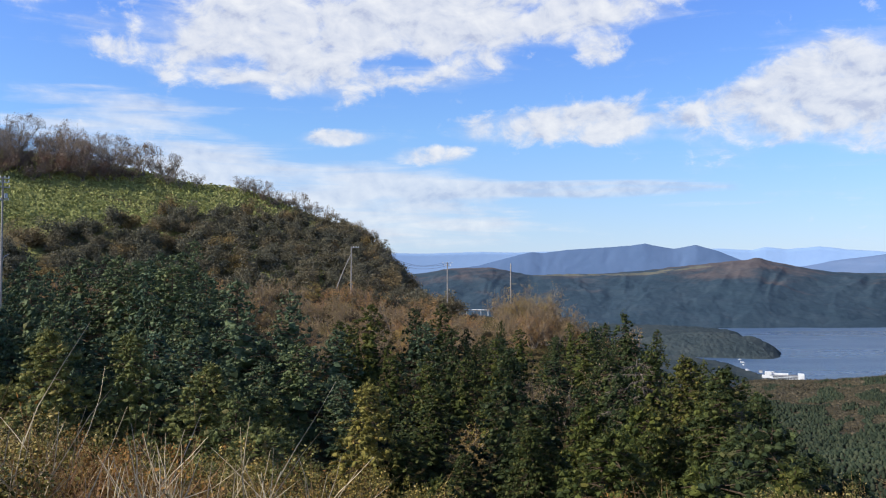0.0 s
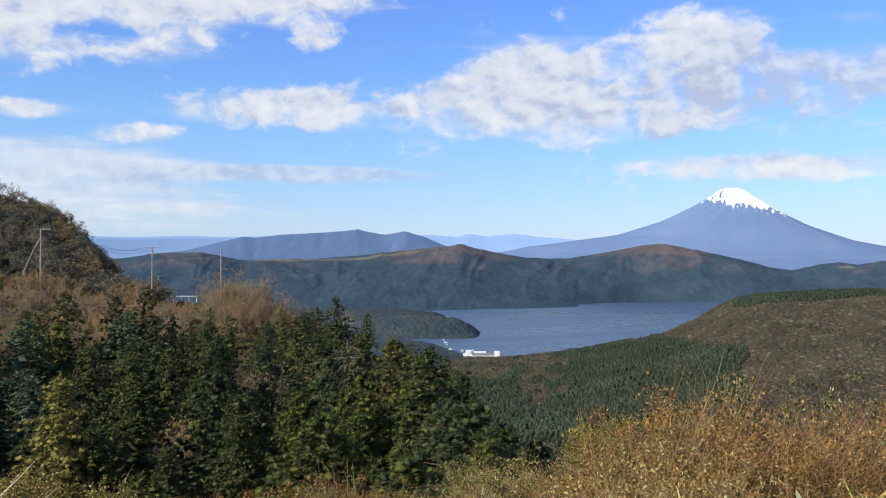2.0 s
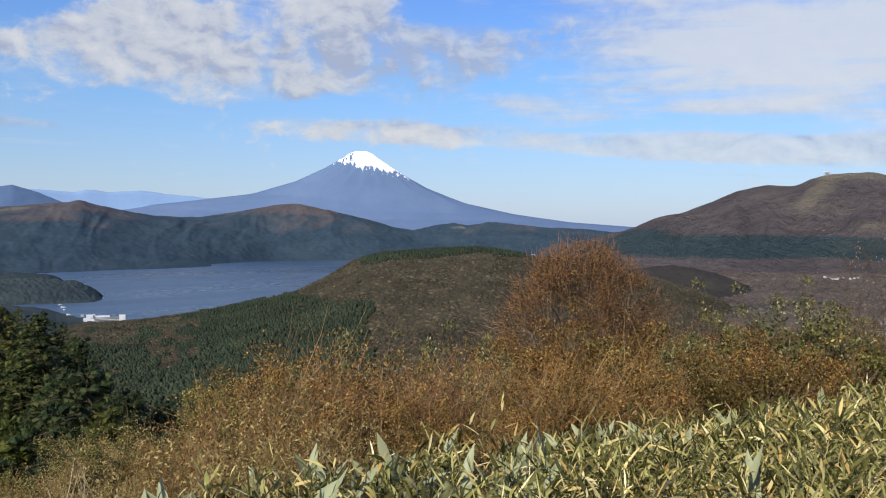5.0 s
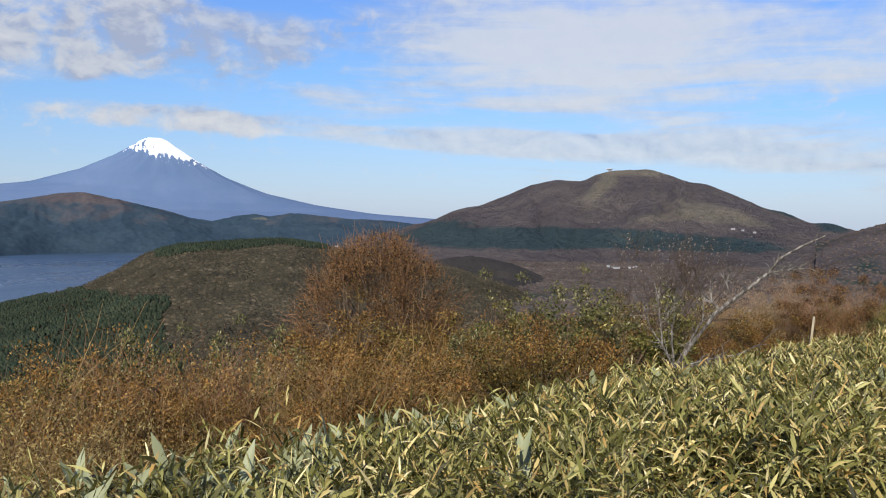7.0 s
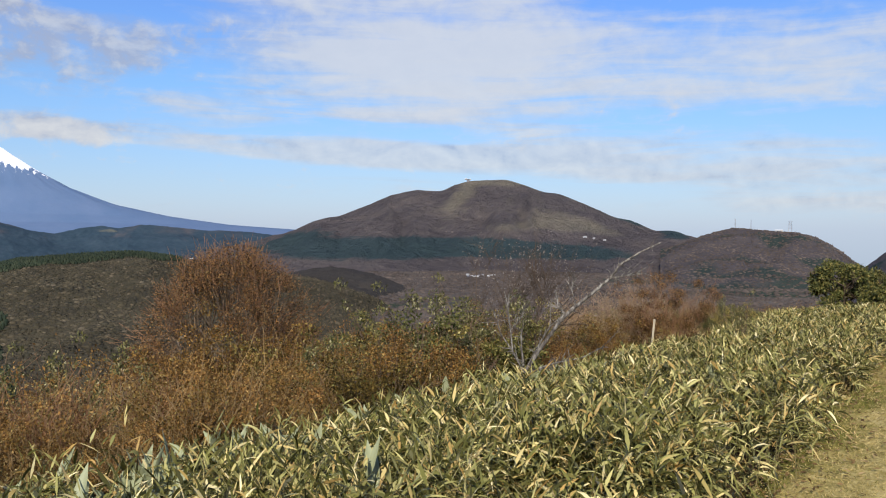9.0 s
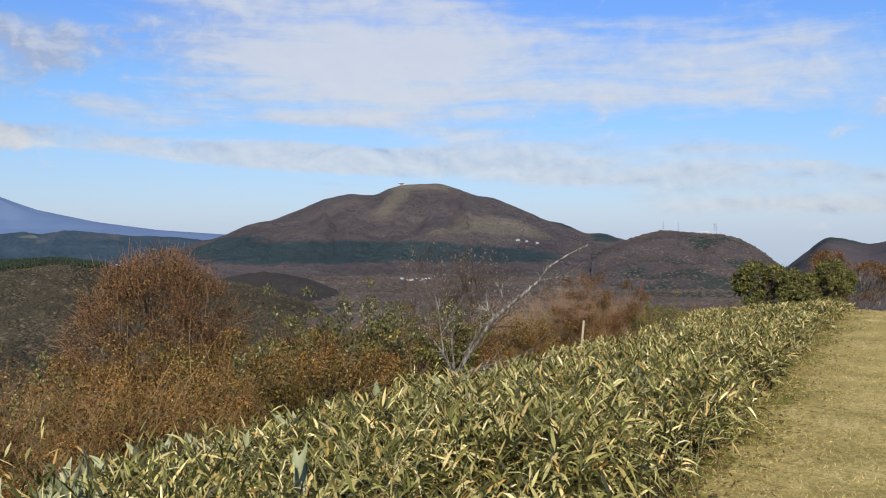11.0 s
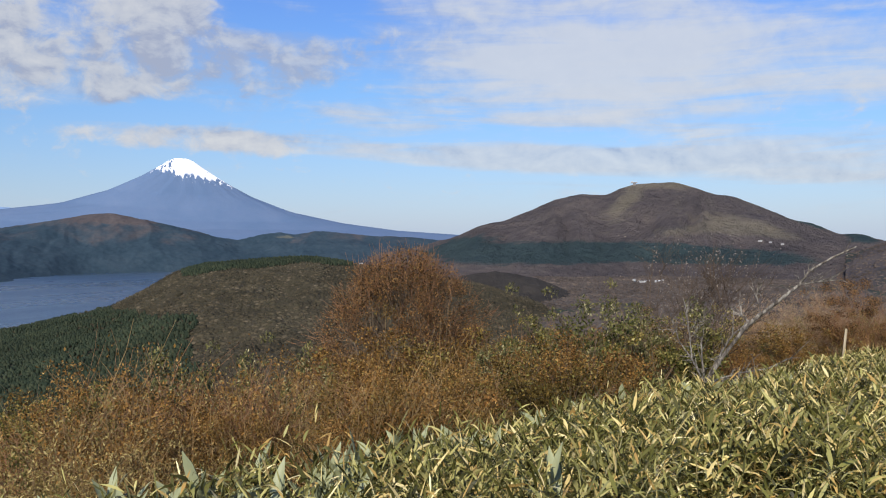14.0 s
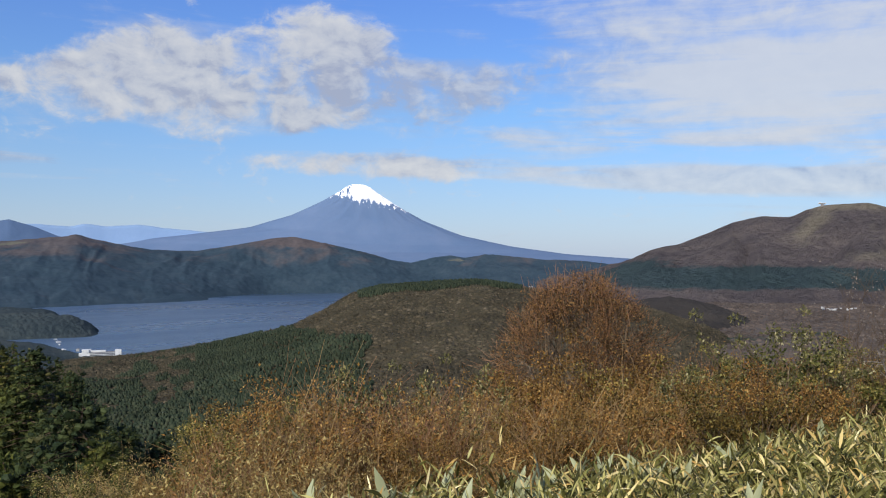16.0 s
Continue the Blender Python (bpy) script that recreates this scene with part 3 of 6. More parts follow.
def bank_height(x, y):
    d = beyond_edge(x, y)
    e = np.clip(d, 0, 12)
    z = -0.10 * e - 0.012 * e * e - 0.55 * np.clip(d - 12, 0, None)
    r = np.hypot(x, y)
    z = z - 0.13 * np.clip(r - 20, 0, None)
    return z + 0.10 * (fbm(np.asarray(x) * 0.5 + 40, np.asarray(y) * 0.5 + 40, 3) - 0.5) * np.clip(r / 3, 0.15, 1)


def ground_height(x, y):
    r, b = np.hypot(x, y), np.degrees(np.arctan2(x, y))
    floor = -116.0 - 54.0 * np.clip((r - 700) / 700, 0, 1)
    dry = np.clip((b - 44) / 10, 0, 1)
    floor = floor * (1 - dry) + (-90.0 + 10 * (fbm(x * 0.004, y * 0.004, 4) - 0.5) - 0.06 * np.clip(r - 1900, 0, None)) * dry
    return np.maximum(bank_height(x, y), floor)


def polar(bearings, radii):
    b, r = np.meshgrid(np.radians(bearings), radii)
    return r * np.sin(b), r * np.cos(b)


def make_ground():
    bearings = np.concatenate([np.arange(-180, -40, 4.0), np.arange(-40, 112, 0.5), np.arange(112, 181, 4.0)])
    radii = np.concatenate([[0.0], np.geomspace(0.6, 4850, 210)])
    x, y = polar(bearings, radii)
    z = ground_height(x, y)
    faces = sheet(len(radii), len(bearings))
    ob = quick("ground", np.stack([x, y, z], -1).reshape(-1, 3), faces, M_SOIL, smooth=True)
    ob.data.materials.append(M_LAWN)
    ob.data.materials.append(M_VALLEY)
    cx, cy = x.ravel()[faces].mean(1), y.ravel()[faces].mean(1)
    d, r = beyond_edge(cx, cy), np.hypot(cx, cy)
    index = np.where(d < 0.12, 1, 0)
    index = np.where(r > 120, 2, index)
    ob.data.polygons.foreach_set("material_index", index.astype(np.int32))
    tagged(ob, "hillside ground with leaf litter, dropping into a wooded valley", "ground", kind="structure")


make_ground()


def ridge(name, crest, distance, foot, foot_drop, material, label, category, behind=0.15, bend=1.15, spurs=0.18, spur_size=3.0, tree=0.0006, step=0.14, rows=64, seed=0, kind="structure", soften=9, hummock=None):
    """A ridge seen from the turning point: crest as (bearing, degrees up), its distance, and the distance and height of its foot."""
    cb, ce = np.array(crest).T
    bearings = np.arange(cb[0], cb[-1] + step, step)
    el = np.interp(bearings, cb, ce)
    w = np.hanning(soften)
    el = np.convolve(np.pad(el, soften // 2, mode="edge"), w / w.sum(), "valid")
    rc = np.interp(bearings, *np.array(distance).T) if np.ndim(distance) else np.full_like(bearings, distance)
    rf = np.interp(bearings, *np.array(foot).T) if np.ndim(foot) else np.full_like(bearings, foot)
    wide = max(3, int(3.0 / step) | 1)
    w = np.hanning(wide + 2)[1:-1]
    rf = np.convolve(np.pad(rf, wide // 2, mode="edge"), w / w.sum(), "valid")
    zc = EYE + rc * np.tan(np.radians(el))
    jag = rc * tree * 2 * (fbm(bearings * 3.1 + seed, bearings * 0 + seed, 3) - 0.5)
    zf = foot_drop
    s = np.concatenate([np.linspace(-behind, 0, 7)[:-1], np.linspace(0, 1, rows) ** 1.1])[:, None]
    r = rc + (rf - rc) * s
    up = np.clip(s, 0, 1)
    z = zf + (zc - zf) * (1 - up) ** bend
    z = np.where(s < 0, zc - 0.32 * np.abs(r - rc), z)
    z = z + jag * (1 - up) ** 14
    n = fbm(bearings / spur_size + 0.9 * up + seed * 3.7 + 1.5 * fbm(bearings / spur_size + 9, up * 2.0, 2), up * 1.1 + seed, 4)
    crag = 1 - np.abs(2 * n - 1)
    z = z + spurs * (zc - zf) * (crag - 0.6) * np.sin(np.pi * np.clip(up, 0, 1)) ** 0.8 * (1 - 0.65 * up)
    z = z + rc * tree * 1.6 * (fbm(bearings * 5.0 + seed, r * 6.0 / rc * 30, 2) - 0.5) * np.clip(up * 8, 0, 1)
    b = np.radians(bearings)[None, :] + 0 * r
    if hummock:
        n = fbm(r * np.sin(b) / hummock[0] + seed, r * np.cos(b) / hummock[0] + 3.1 * seed, 4)
        z = z + hummock[1] * 2 * (0.45 - np.abs(2 * n - 1)) * np.clip(up * 7, 0, 1) * np.clip((1 - up) * 6, 0, 1)
    v = np.stack([r * np.sin(b), r * np.cos(b), z], -1)
    ob = quick(name, v.reshape(-1, 3), sheet(len(s), len(bearings)), material, smooth=True)
    tagged(ob, label, category, kind=kind)
    return bearings, r, z


def on_ridge(made, bearing, r):
    """Height of a ridge's surface at a bearing and distance."""
    bs, rr, zz = made
    q = np.clip((bearing - bs[0]) / (bs[1] - bs[0]), 0, len(bs) - 1.001)
    k, w = int(q), q - int(q)
    return float(sum(f * np.interp(r, rr[::-1, j], zz[::-1, j]) for j, f in ((k, 1 - w), (k + 1, w))))


LAKE = lift(1490, -6.12)

ridge("far_mountain_range", [(-12, 1.4), (-3, 1.62), (-1, 1.60), (2.5, 1.72), (5, 1.66), (8, 1.75), (12, 1.6), (18, 1.86), (20, 1.72), (20.8, 1.93), (22, 1.76), (24, 1.9), (25.5, 1.7), (27.5, 1.55), (31, 1.2)], 4760, 4660, -60, M_HAZE_PALE,
      "pale haze-blue mountain range on the horizon", "mountains", spurs=0.03, tree=0.0004, rows=12, seed=1, soften=5)
ridge("distant_mountain_range", [(-2, 0.1), (2.5, 0.81), (4.5, 1.35), (5.9, 1.70), (6.7, 1.62), (8.2, 1.82), (10.8, 1.98), (12.4, 2.08), (13.4, 2.22), (14.1, 2.05), (15.2, 1.85), (16.6, 2.10), (17.9, 1.71), (19.3, 1.12), (22, 0.5), (26, 0.0)], 4380, 4200, -60, M_HAZE_VIOLET,
      "haze-violet mountain range beyond the lake", "mountains", spurs=0.10, spur_size=1.3, tree=0.0003, rows=40, seed=2, soften=3)


def make_peak():
    """The snow-capped volcano: a cone, flattened in depth, with gullies."""
    b0, r0 = 37.95, 4640.0
    out = [(0.0, 4.72), (0.4, 4.74), (0.8, 4.58), (1.3, 4.20), (2.35, 3.50), (4.4, 2.40), (7.1, 1.40), (10.4, 0.70), (14.0, 0.20), (18.0, -0.08), (24.0, -0.6)]
    dist, el = np.array(out).T
    turn = np.linspace(-math.pi, math.pi, 361)
    reach = np.concatenate([np.linspace(0, 2.6, 34)[:-1], np.linspace(2.6, 24, 60)])
    t, q = np.meshgrid(turn, reach)
    side = q * np.sin(t)
    h = np.interp(q, dist, el)
    h = h + np.where(side < 0, np.interp(q, [1, 3, 7.4, 10.4, 13.4, 19], [0, 0.16, 0.46, 0.70, 0.74, 0.3]), -0.08 * np.clip((q - 2) / 4, 0, 1)) * np.abs(np.sin(t))
    gully = fbm(t * 7.0 + 30 + 0.4 * q, q * 0.25, 4) - 0.5
    h = h + gully * 0.13 * np.clip((q - 0.7) / 1.5, 0, 1) * np.clip(1.2 - q / 14, 0.1, 1)
    z = EYE + r0 * np.tan(np.radians(h))
    lateral = np.tan(np.radians(side)) * r0
    depth = -q * np.cos(t) * radians(1) * r0 * 0.26
    c, n, w = at(b0, r0), at(b0, 1.0), at(b0 + 90, 1.0)
    v = np.stack([c.x + lateral * w.x + depth * n.x, c.y + lateral * w.y + depth * n.y, z], -1)
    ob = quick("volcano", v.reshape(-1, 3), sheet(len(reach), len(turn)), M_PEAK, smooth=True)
    tagged(ob, "tall haze-blue volcanic cone with a snow-covered summit", "mountain", kind="structure")


make_peak()
SHORE = [(-30, 2500), (14, 2650), (19.3, 2760), (23.7, 2890), (25.5, 2960), (32, 3560), (37, 3550), (60, 3450)]
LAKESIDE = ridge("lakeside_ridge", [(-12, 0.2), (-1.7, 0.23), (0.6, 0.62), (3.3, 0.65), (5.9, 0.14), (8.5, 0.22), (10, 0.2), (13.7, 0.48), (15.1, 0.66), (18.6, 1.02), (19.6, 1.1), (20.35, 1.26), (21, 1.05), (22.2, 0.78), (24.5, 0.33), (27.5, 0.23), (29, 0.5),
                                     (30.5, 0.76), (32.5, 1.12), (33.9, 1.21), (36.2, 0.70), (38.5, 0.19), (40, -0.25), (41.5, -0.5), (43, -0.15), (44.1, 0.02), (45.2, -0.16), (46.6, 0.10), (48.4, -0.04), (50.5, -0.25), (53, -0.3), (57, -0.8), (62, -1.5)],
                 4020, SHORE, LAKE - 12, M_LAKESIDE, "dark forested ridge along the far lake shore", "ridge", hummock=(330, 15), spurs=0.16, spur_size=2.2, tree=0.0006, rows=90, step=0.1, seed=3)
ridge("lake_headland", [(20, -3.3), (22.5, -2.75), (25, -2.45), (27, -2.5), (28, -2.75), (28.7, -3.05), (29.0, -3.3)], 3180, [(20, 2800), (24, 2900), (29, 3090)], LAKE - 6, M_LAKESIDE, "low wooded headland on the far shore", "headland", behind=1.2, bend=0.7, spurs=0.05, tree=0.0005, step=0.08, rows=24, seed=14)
ridge("near_shore_land", [(-25, -3.0), (5, -2.9), (11, -3.05), (14, -3.1), (17, -3.2), (18.5, -3.32), (19.3, -3.6), (19.8, -4.2), (20.1, -4.6)], 2250, [(-25, 1500), (12, 1560), (17, 1850), (20.1, 2150)], LAKE - 6, M_NEARSHORE, "dark wooded land beside the lake", "shore", behind=0.7, bend=0.7, spurs=0.06, tree=0.0008, step=0.1, rows=30, seed=15)
ridge("town_shore", [(2, -4.7), (12, -4.9), (16, -5.05), (17.2, -5.25), (18.4, -5.42), (19.2, -5.74), (20.3, -6.06), (21.5, -6.24), (23, -6.40), (25, -6.52), (26, -6.6)], [(2, 1550), (18.4, 1545), (19.2, 1520), (20.3, 1475), (21.5, 1436), (23, 1405), (26, 1385)], 1180, LAKE + 1.5, M_NEARSHORE, "low wooded shore with a small town", "shore", behind=0.5, bend=0.8, spurs=0.05, tree=0.0008, step=0.1, rows=24, seed=16)
ridge("wooded_peninsula", [(12.0, -4.2), (14.5, -3.75), (17.2, -3.50), (18.6, -3.62), (20.0, -3.75), (20.8, -4.05), (21.4, -4.45), (21.75, -4.85), (21.95, -5.3)], 1930, 1770, LAKE - 4, M_NEARSHORE,
                 "dark wooded peninsula reaching into the lake", "peninsula", behind=0.9, bend=0.7, spurs=0.05, spur_size=1.5, tree=0.0012, step=0.05, rows=40, seed=4)
DOME = ridge("dome_mountain", [(50, -1.9), (53, -1.2), (55.4, -0.60), (57.3, 0.34), (58.2, 0.62), (59.2, 0.76), (61.1, 1.53), (62.6, 2.19), (64.3, 2.56), (65.4, 2.48), (66.0, 2.44), (66.9, 2.92), (67.9, 3.18), (70.3, 3.27), (71.8, 2.84), (72.7, 2.47), (73.9, 2.33), (75.6, 1.65), (77.3, 0.84),
                               (79.0, 0.36), (80.2, -0.14), (81.0, -0.08), (81.6, -0.16), (82.6, -0.6), (84, -1.2), (88, -2.2)], 2900, 1750, -97, M_DOME,
             "broad brown autumn mountain with grassy summit", "mountain", hummock=(300, 24), spurs=0.24, spur_size=2.6, bend=1.25, tree=0.0004, rows=90, seed=5)
RIGHT = ridge("antenna_ridge", [(80.5, -1.5), (82.6, -0.62), (83.9, -0.15), (85.1, 0.14), (86.5, -0.02), (88.6, -0.10), (90.0, -0.47), (91.3, -1.28), (92.6, -2.4), (95, -3.6)], 2300, 1300, -97, M_RIGHT,
              "brown wooded ridge carrying antenna masts", "ridge", hummock=(220, 18), spurs=0.28, spur_size=2.4, rows=70, seed=6)
ridge("side_hill", [(91.5, -3.2), (92.6, -2.2), (93.9, -1.09), (94.8, -0.28), (95.4, -0.32), (96.1, -0.45), (97.2, -0.72), (99, -0.4), (103, 0.4), (110, 0.0), (118, -1.5)], 1500, 800, -80, M_RIGHT,
      "brown wooded hill beyond the path", "hill", spurs=0.15, spur_size=3.0, seed=7)
ridge("dark_knoll", [(52, -3.9), (55, -3.2), (57.5, -2.72), (58.6, -2.62), (60, -2.80), (61.6, -3.15), (64, -4.1), (68, -5.2)], 1350, 1000, -98, M_KNOLL, "low dark wooded knoll in the valley", "knoll", hummock=(70, 4.5), spurs=0.16, seed=8, tree=0.001)
PROM = ridge("promontory_hill", [(16, -7.6), (20.0, -6.45), (24.5, -6.25), (29.8, -5.5), (33.6, -4.68), (35.9, -3.55), (37.4, -2.6), (39.3, -2.10), (43.0, -1.80), (45.2, -1.70), (46.5, -1.68), (48.4, -1.98), (50, -2.2), (53, -2.7), (57.4, -3.4), (61, -4.5), (66, -6.5)],
             [(16, 1380), (24, 1330), (36, 1120), (66, 1050)], 330, -104, M_PROM, "wooded promontory sloping down to the lake", "hill", behind=0.35, bend=1.0, hummock=(95, 7.5), spurs=0.16, spur_size=3.4, tree=0.0006, rows=110, seed=9)


def make_lake():
    bearings, radii = np.arange(2, 62, 2.0), np.linspace(1250, 3700, 30)
    x, y = polar(bearings, radii)
    ob = quick("lake", np.stack([x, y, x * 0 + LAKE], -1).reshape(-1, 3), sheet(len(radii), len(bearings)), M_WATER, smooth=True)
    tagged(ob, "calm blue-grey mountain lake rippled by wind", "lake", kind="structure")


make_lake()

# the slope with the conifer wood, the road line above it, and the hill behind
SLOPE = ridge("wooded_slope", [(-40, -0.5), (-30, -0.9), (-15, -0.8), (-7, -1.1), (0, -2.4), (4, -2.7), (8, -3.6), (11, -5.8), (15, -6.9), (20, -9.0), (25, -13.6), (28, -20)],
              [(-40, 190), (0, 185), (12, 150), (28, 95)], [(-40, 60), (28, 55)], -26, M_SLOPE, "brushy slope under the conifer wood", "slope", behind=0.25, spurs=0.10, spur_size=5.0, tree=0.0, bend=1.1, step=0.3, seed=10)
HILL = ridge("green_hill", [(-44, 8.8), (-30, 8.0), (-27.7, 7.7), (-23.6, 7.4), (-20.0, 6.8), (-16.2, 6.0), (-13.7, 5.85), (-11.5, 5.25), (-7.4, 3.5), (-5.3, 2.5), (-3.8, 0.9), (-2.4, -1.0), (-1.0, -2.6), (1.0, -4.0)],
             [(-44, 275), (-10, 255), (2, 215)], 176, -6, M_HILL, "rounded hill covered with green bamboo grass", "hill", behind=0.5, bend=0.75, spurs=0.07, spur_size=5.0, tree=0.0, step=0.3, seed=11)

# ---- plants ----


def tubes(paths, sides=3):
    """Tapered tubes along polylines: (points, radii) each; returns arrays."""
    vs, fs, n = [], [], 0
    ring = np.arange(sides) * 2 * math.pi / sides
    for pts, rad in paths:
        pts = np.asarray(pts, float)
        m = len(pts)
        d = np.gradient(pts, axis=0)
        d /= np.linalg.norm(d, axis=1)[:, None] + 1e-9
        a = np.cross(d, (0.31, 0.27, 0.91))
        bad = np.linalg.norm(a, axis=1) < 1e-3
        a[bad] = np.cross(d[bad], (1, 0, 0))
        a /= np.linalg.norm(a, axis=1)[:, None]
        b = np.cross(d, a)
        v = pts[:, None] + np.asarray(rad)[:, None, None] * (np.cos(ring)[None, :, None] * a[:, None] + np.sin(ring)[None, :, None] * b[:, None])
        vs.append(v.reshape(-1, 3))
        i, j = np.meshgrid(np.arange(m - 1), np.arange(sides), indexing="ij")
        k = (j + 1) % sides
        fs.append(np.stack([i * sides + j, i * sides + k, (i + 1) * sides + k, (i + 1) * sides + j], -1).reshape(-1, 4) + n)
        n += m * sides
    return np.concatenate(vs), np.concatenate(fs)


def kites(base, along, across, length, width, fold=0.0, rng=None):
    """Leaf-like kites: two triangles each, folded along the middle. Arrays of n."""
    n = len(base)
    up = np.cross(across, along)
    tip = base + along * length[:, None]
    mid = base + along * (length * 0.45)[:, None]
    l = mid - across * (width / 2)[:, None] + up * (fold * width)[:, None]
    r = mid + across * (width / 2)[:, None] + up * (fold * width)[:, None]
    v = np.stack([base, r, tip, l], 1).reshape(-1, 3)
    f = np.arange(4 * n).reshape(n, 4)
    return v, f


def unit(v):
    return v / (np.linalg.norm(v, axis=-1, keepdims=True) + 1e-9)


def random_dirs(rng, n):
    return unit(rng.normal(size=(n, 3)))


def lumps(rng, centres, sizes, flat=0.6, rough=(0.45, 1.25)):
    """Irregular twenty-sided lumps, the dense cores of leafy clumps."""
    g = (1 + 5 ** 0.5) / 2
    ico = np.array([(-1, g, 0), (1, g, 0), (-1, -g, 0), (1, -g, 0), (0, -1, g), (0, 1, g), (0, -1, -g), (0, 1, -g), (g, 0, -1), (g, 0, 1), (-g, 0, -1), (-g, 0, 1)]) / math.hypot(1, g)
    tri = np.array([(0, 11, 5), (0, 5, 1), (0, 1, 7), (0, 7, 10), (0, 10, 11), (1, 5, 9), (5, 11, 4), (11, 10, 2), (10, 7, 6), (7, 1, 8), (3, 9, 4), (3, 4, 2), (3, 2, 6), (3, 6, 8), (3, 8, 9), (4, 9, 5), (2, 4, 11), (6, 2, 10), (8, 6, 7), (9, 8, 1)])
    n = len(centres)
    v = centres[:, None] + ico[None] * (sizes[:, None] * rng.uniform(*rough, (n, 12)))[..., None] * np.array([1, 1, flat])
    return v.reshape(-1, 3), (tri[None] + 12 * np.arange(n)[:, None, None]).reshape(-1, 3)


def make_conifer(seed, height, girth, fine=1.0, needles=None, label="dark green conifer on the valley slope"):
    """A conifer of the cypress kind: straight trunk, crown of drooping sprays."""
    rng = np.random.default_rng(seed)
    root = tagged(new("conifer"), label, "tree", "conifers of the valley wood")
    hs = np.linspace(0, 1, 9)
    wob = np.cumsum(rng.normal(0, 0.03, (9, 2)), 0)
    path = np.stack([wob[:, 0], wob[:, 1], hs * height], -1)
    bases, dirs, lens, boughs = [], [], [], [(path, 0.20 * girth * (1 - hs * 0.92))]
    n = 120 if fine > 1 else 80
    per = 46 if fine > 1 else 14
    cores, bulk = [], []
    for h in np.linspace(0.08, 0.86, 26):
        wide = girth * 4.1 * (1 - h) ** 0.72
        for _ in range(1 + int(3 * (1 - h))):
            a = rng.uniform(0, 6.28)
            cores.append(np.array([math.cos(a), math.sin(a), 0]) * wide * 0.34 * rng.random() + np.array([0, 0, h * height]))
            bulk.append(max(0.25, wide * 0.29))
    for i in range(n):
        h = 0.06 + 0.93 * ((i + rng.random()) / n) ** 0.9
        ang = i * 2.39996 + rng.normal(0, 0.5)
        reach = girth * 4.7 * (1 - h) ** 0.68 * min(1, 0.6 + h * 2) * rng.uniform(0.6, 1.15) + 0.3
        o = np.array([math.cos(ang), math.sin(ang), 0])
        start = np.array([*np.array([np.interp(h, hs, wob[:, k]) for k in (0, 1)]), h * height])
        rise = rng.uniform(0.0, 0.45)
        curve = lambda s: start + o * reach * s + np.array([0, 0, rise * reach * s - 0.34 * reach * s * s])
        boughs.append((np.array([curve(s) for s in (0, 0.4, 0.85)]), np.array([0.05, 0.035, 0.012]) * girth))
        for s in np.concatenate([rng.uniform(0.3, 0.7, 1), rng.uniform(0.65, 1.05, 3 if fine > 1 else 2)]):
            c = curve(s) + rng.normal(0, 0.14 + 0.09 * reach, 3) * np.array([1, 1, 0.7])
            size = rng.uniform(0.42, 0.74) * (1.1 - 0.45 * h)
            cores.append(c)
            bulk.append(size * 0.54)
            q = random_dirs(rng, per)
            q[:, 2] = np.abs(q[:, 2]) * 0.9 - 0.2
            q = q * size * 0.68 * rng.uniform(0.6, 1.15, (per, 1))
            bases.append(c + q)
            dirs.append(unit(q) * np.array([0.8, 0.8, 0.7]) + o * 0.35 + rng.normal(0, 0.25, (per, 3)) + np.array([0, 0, 0.15]))
            lens.append(size * rng.uniform(0.30, 0.62, per) * (0.58 if fine > 1 else 0.9))
    q = rng.normal(0, 0.16, (60, 3)) + np.array([wob[-1, 0], wob[-1, 1], 0]) + np.array([0, 0, 1.0]) * (height * (1.01 - 0.09 * rng.random((60, 1))))
    bases.append(q)
    dirs.append(rng.normal(0, 0.5, (60, 3)) + np.array([0, 0, 0.8]))
    lens.append(rng.uniform(0.2, 0.42, 60))
    bases, dirs, lens = np.concatenate(bases), unit(np.concatenate(dirs)), np.concatenate(lens)
    ac = unit(np.cross(dirs, np.array([0, 0, 1.0]) + rng.normal(0, 0.4, dirs.shape)))
    v, f = kites(bases, dirs, ac, lens, lens * rng.uniform(0.26, 0.44, len(lens)), 0.12)
    v2, f2 = lumps(rng, np.array(cores), np.array(bulk), 0.8, (0.4, 1.2))
    f3 = np.concatenate([f[:, (0, 1, 2)], f[:, (0, 2, 3)]])
    quick("crown", np.concatenate([v, v2]), np.concatenate([f3, f2 + len(v)]), needles or M_CONIFER, root)
    v, f = tubes(boughs, 5)
    quick("trunk", v, f, M_BARK, root)
    return root


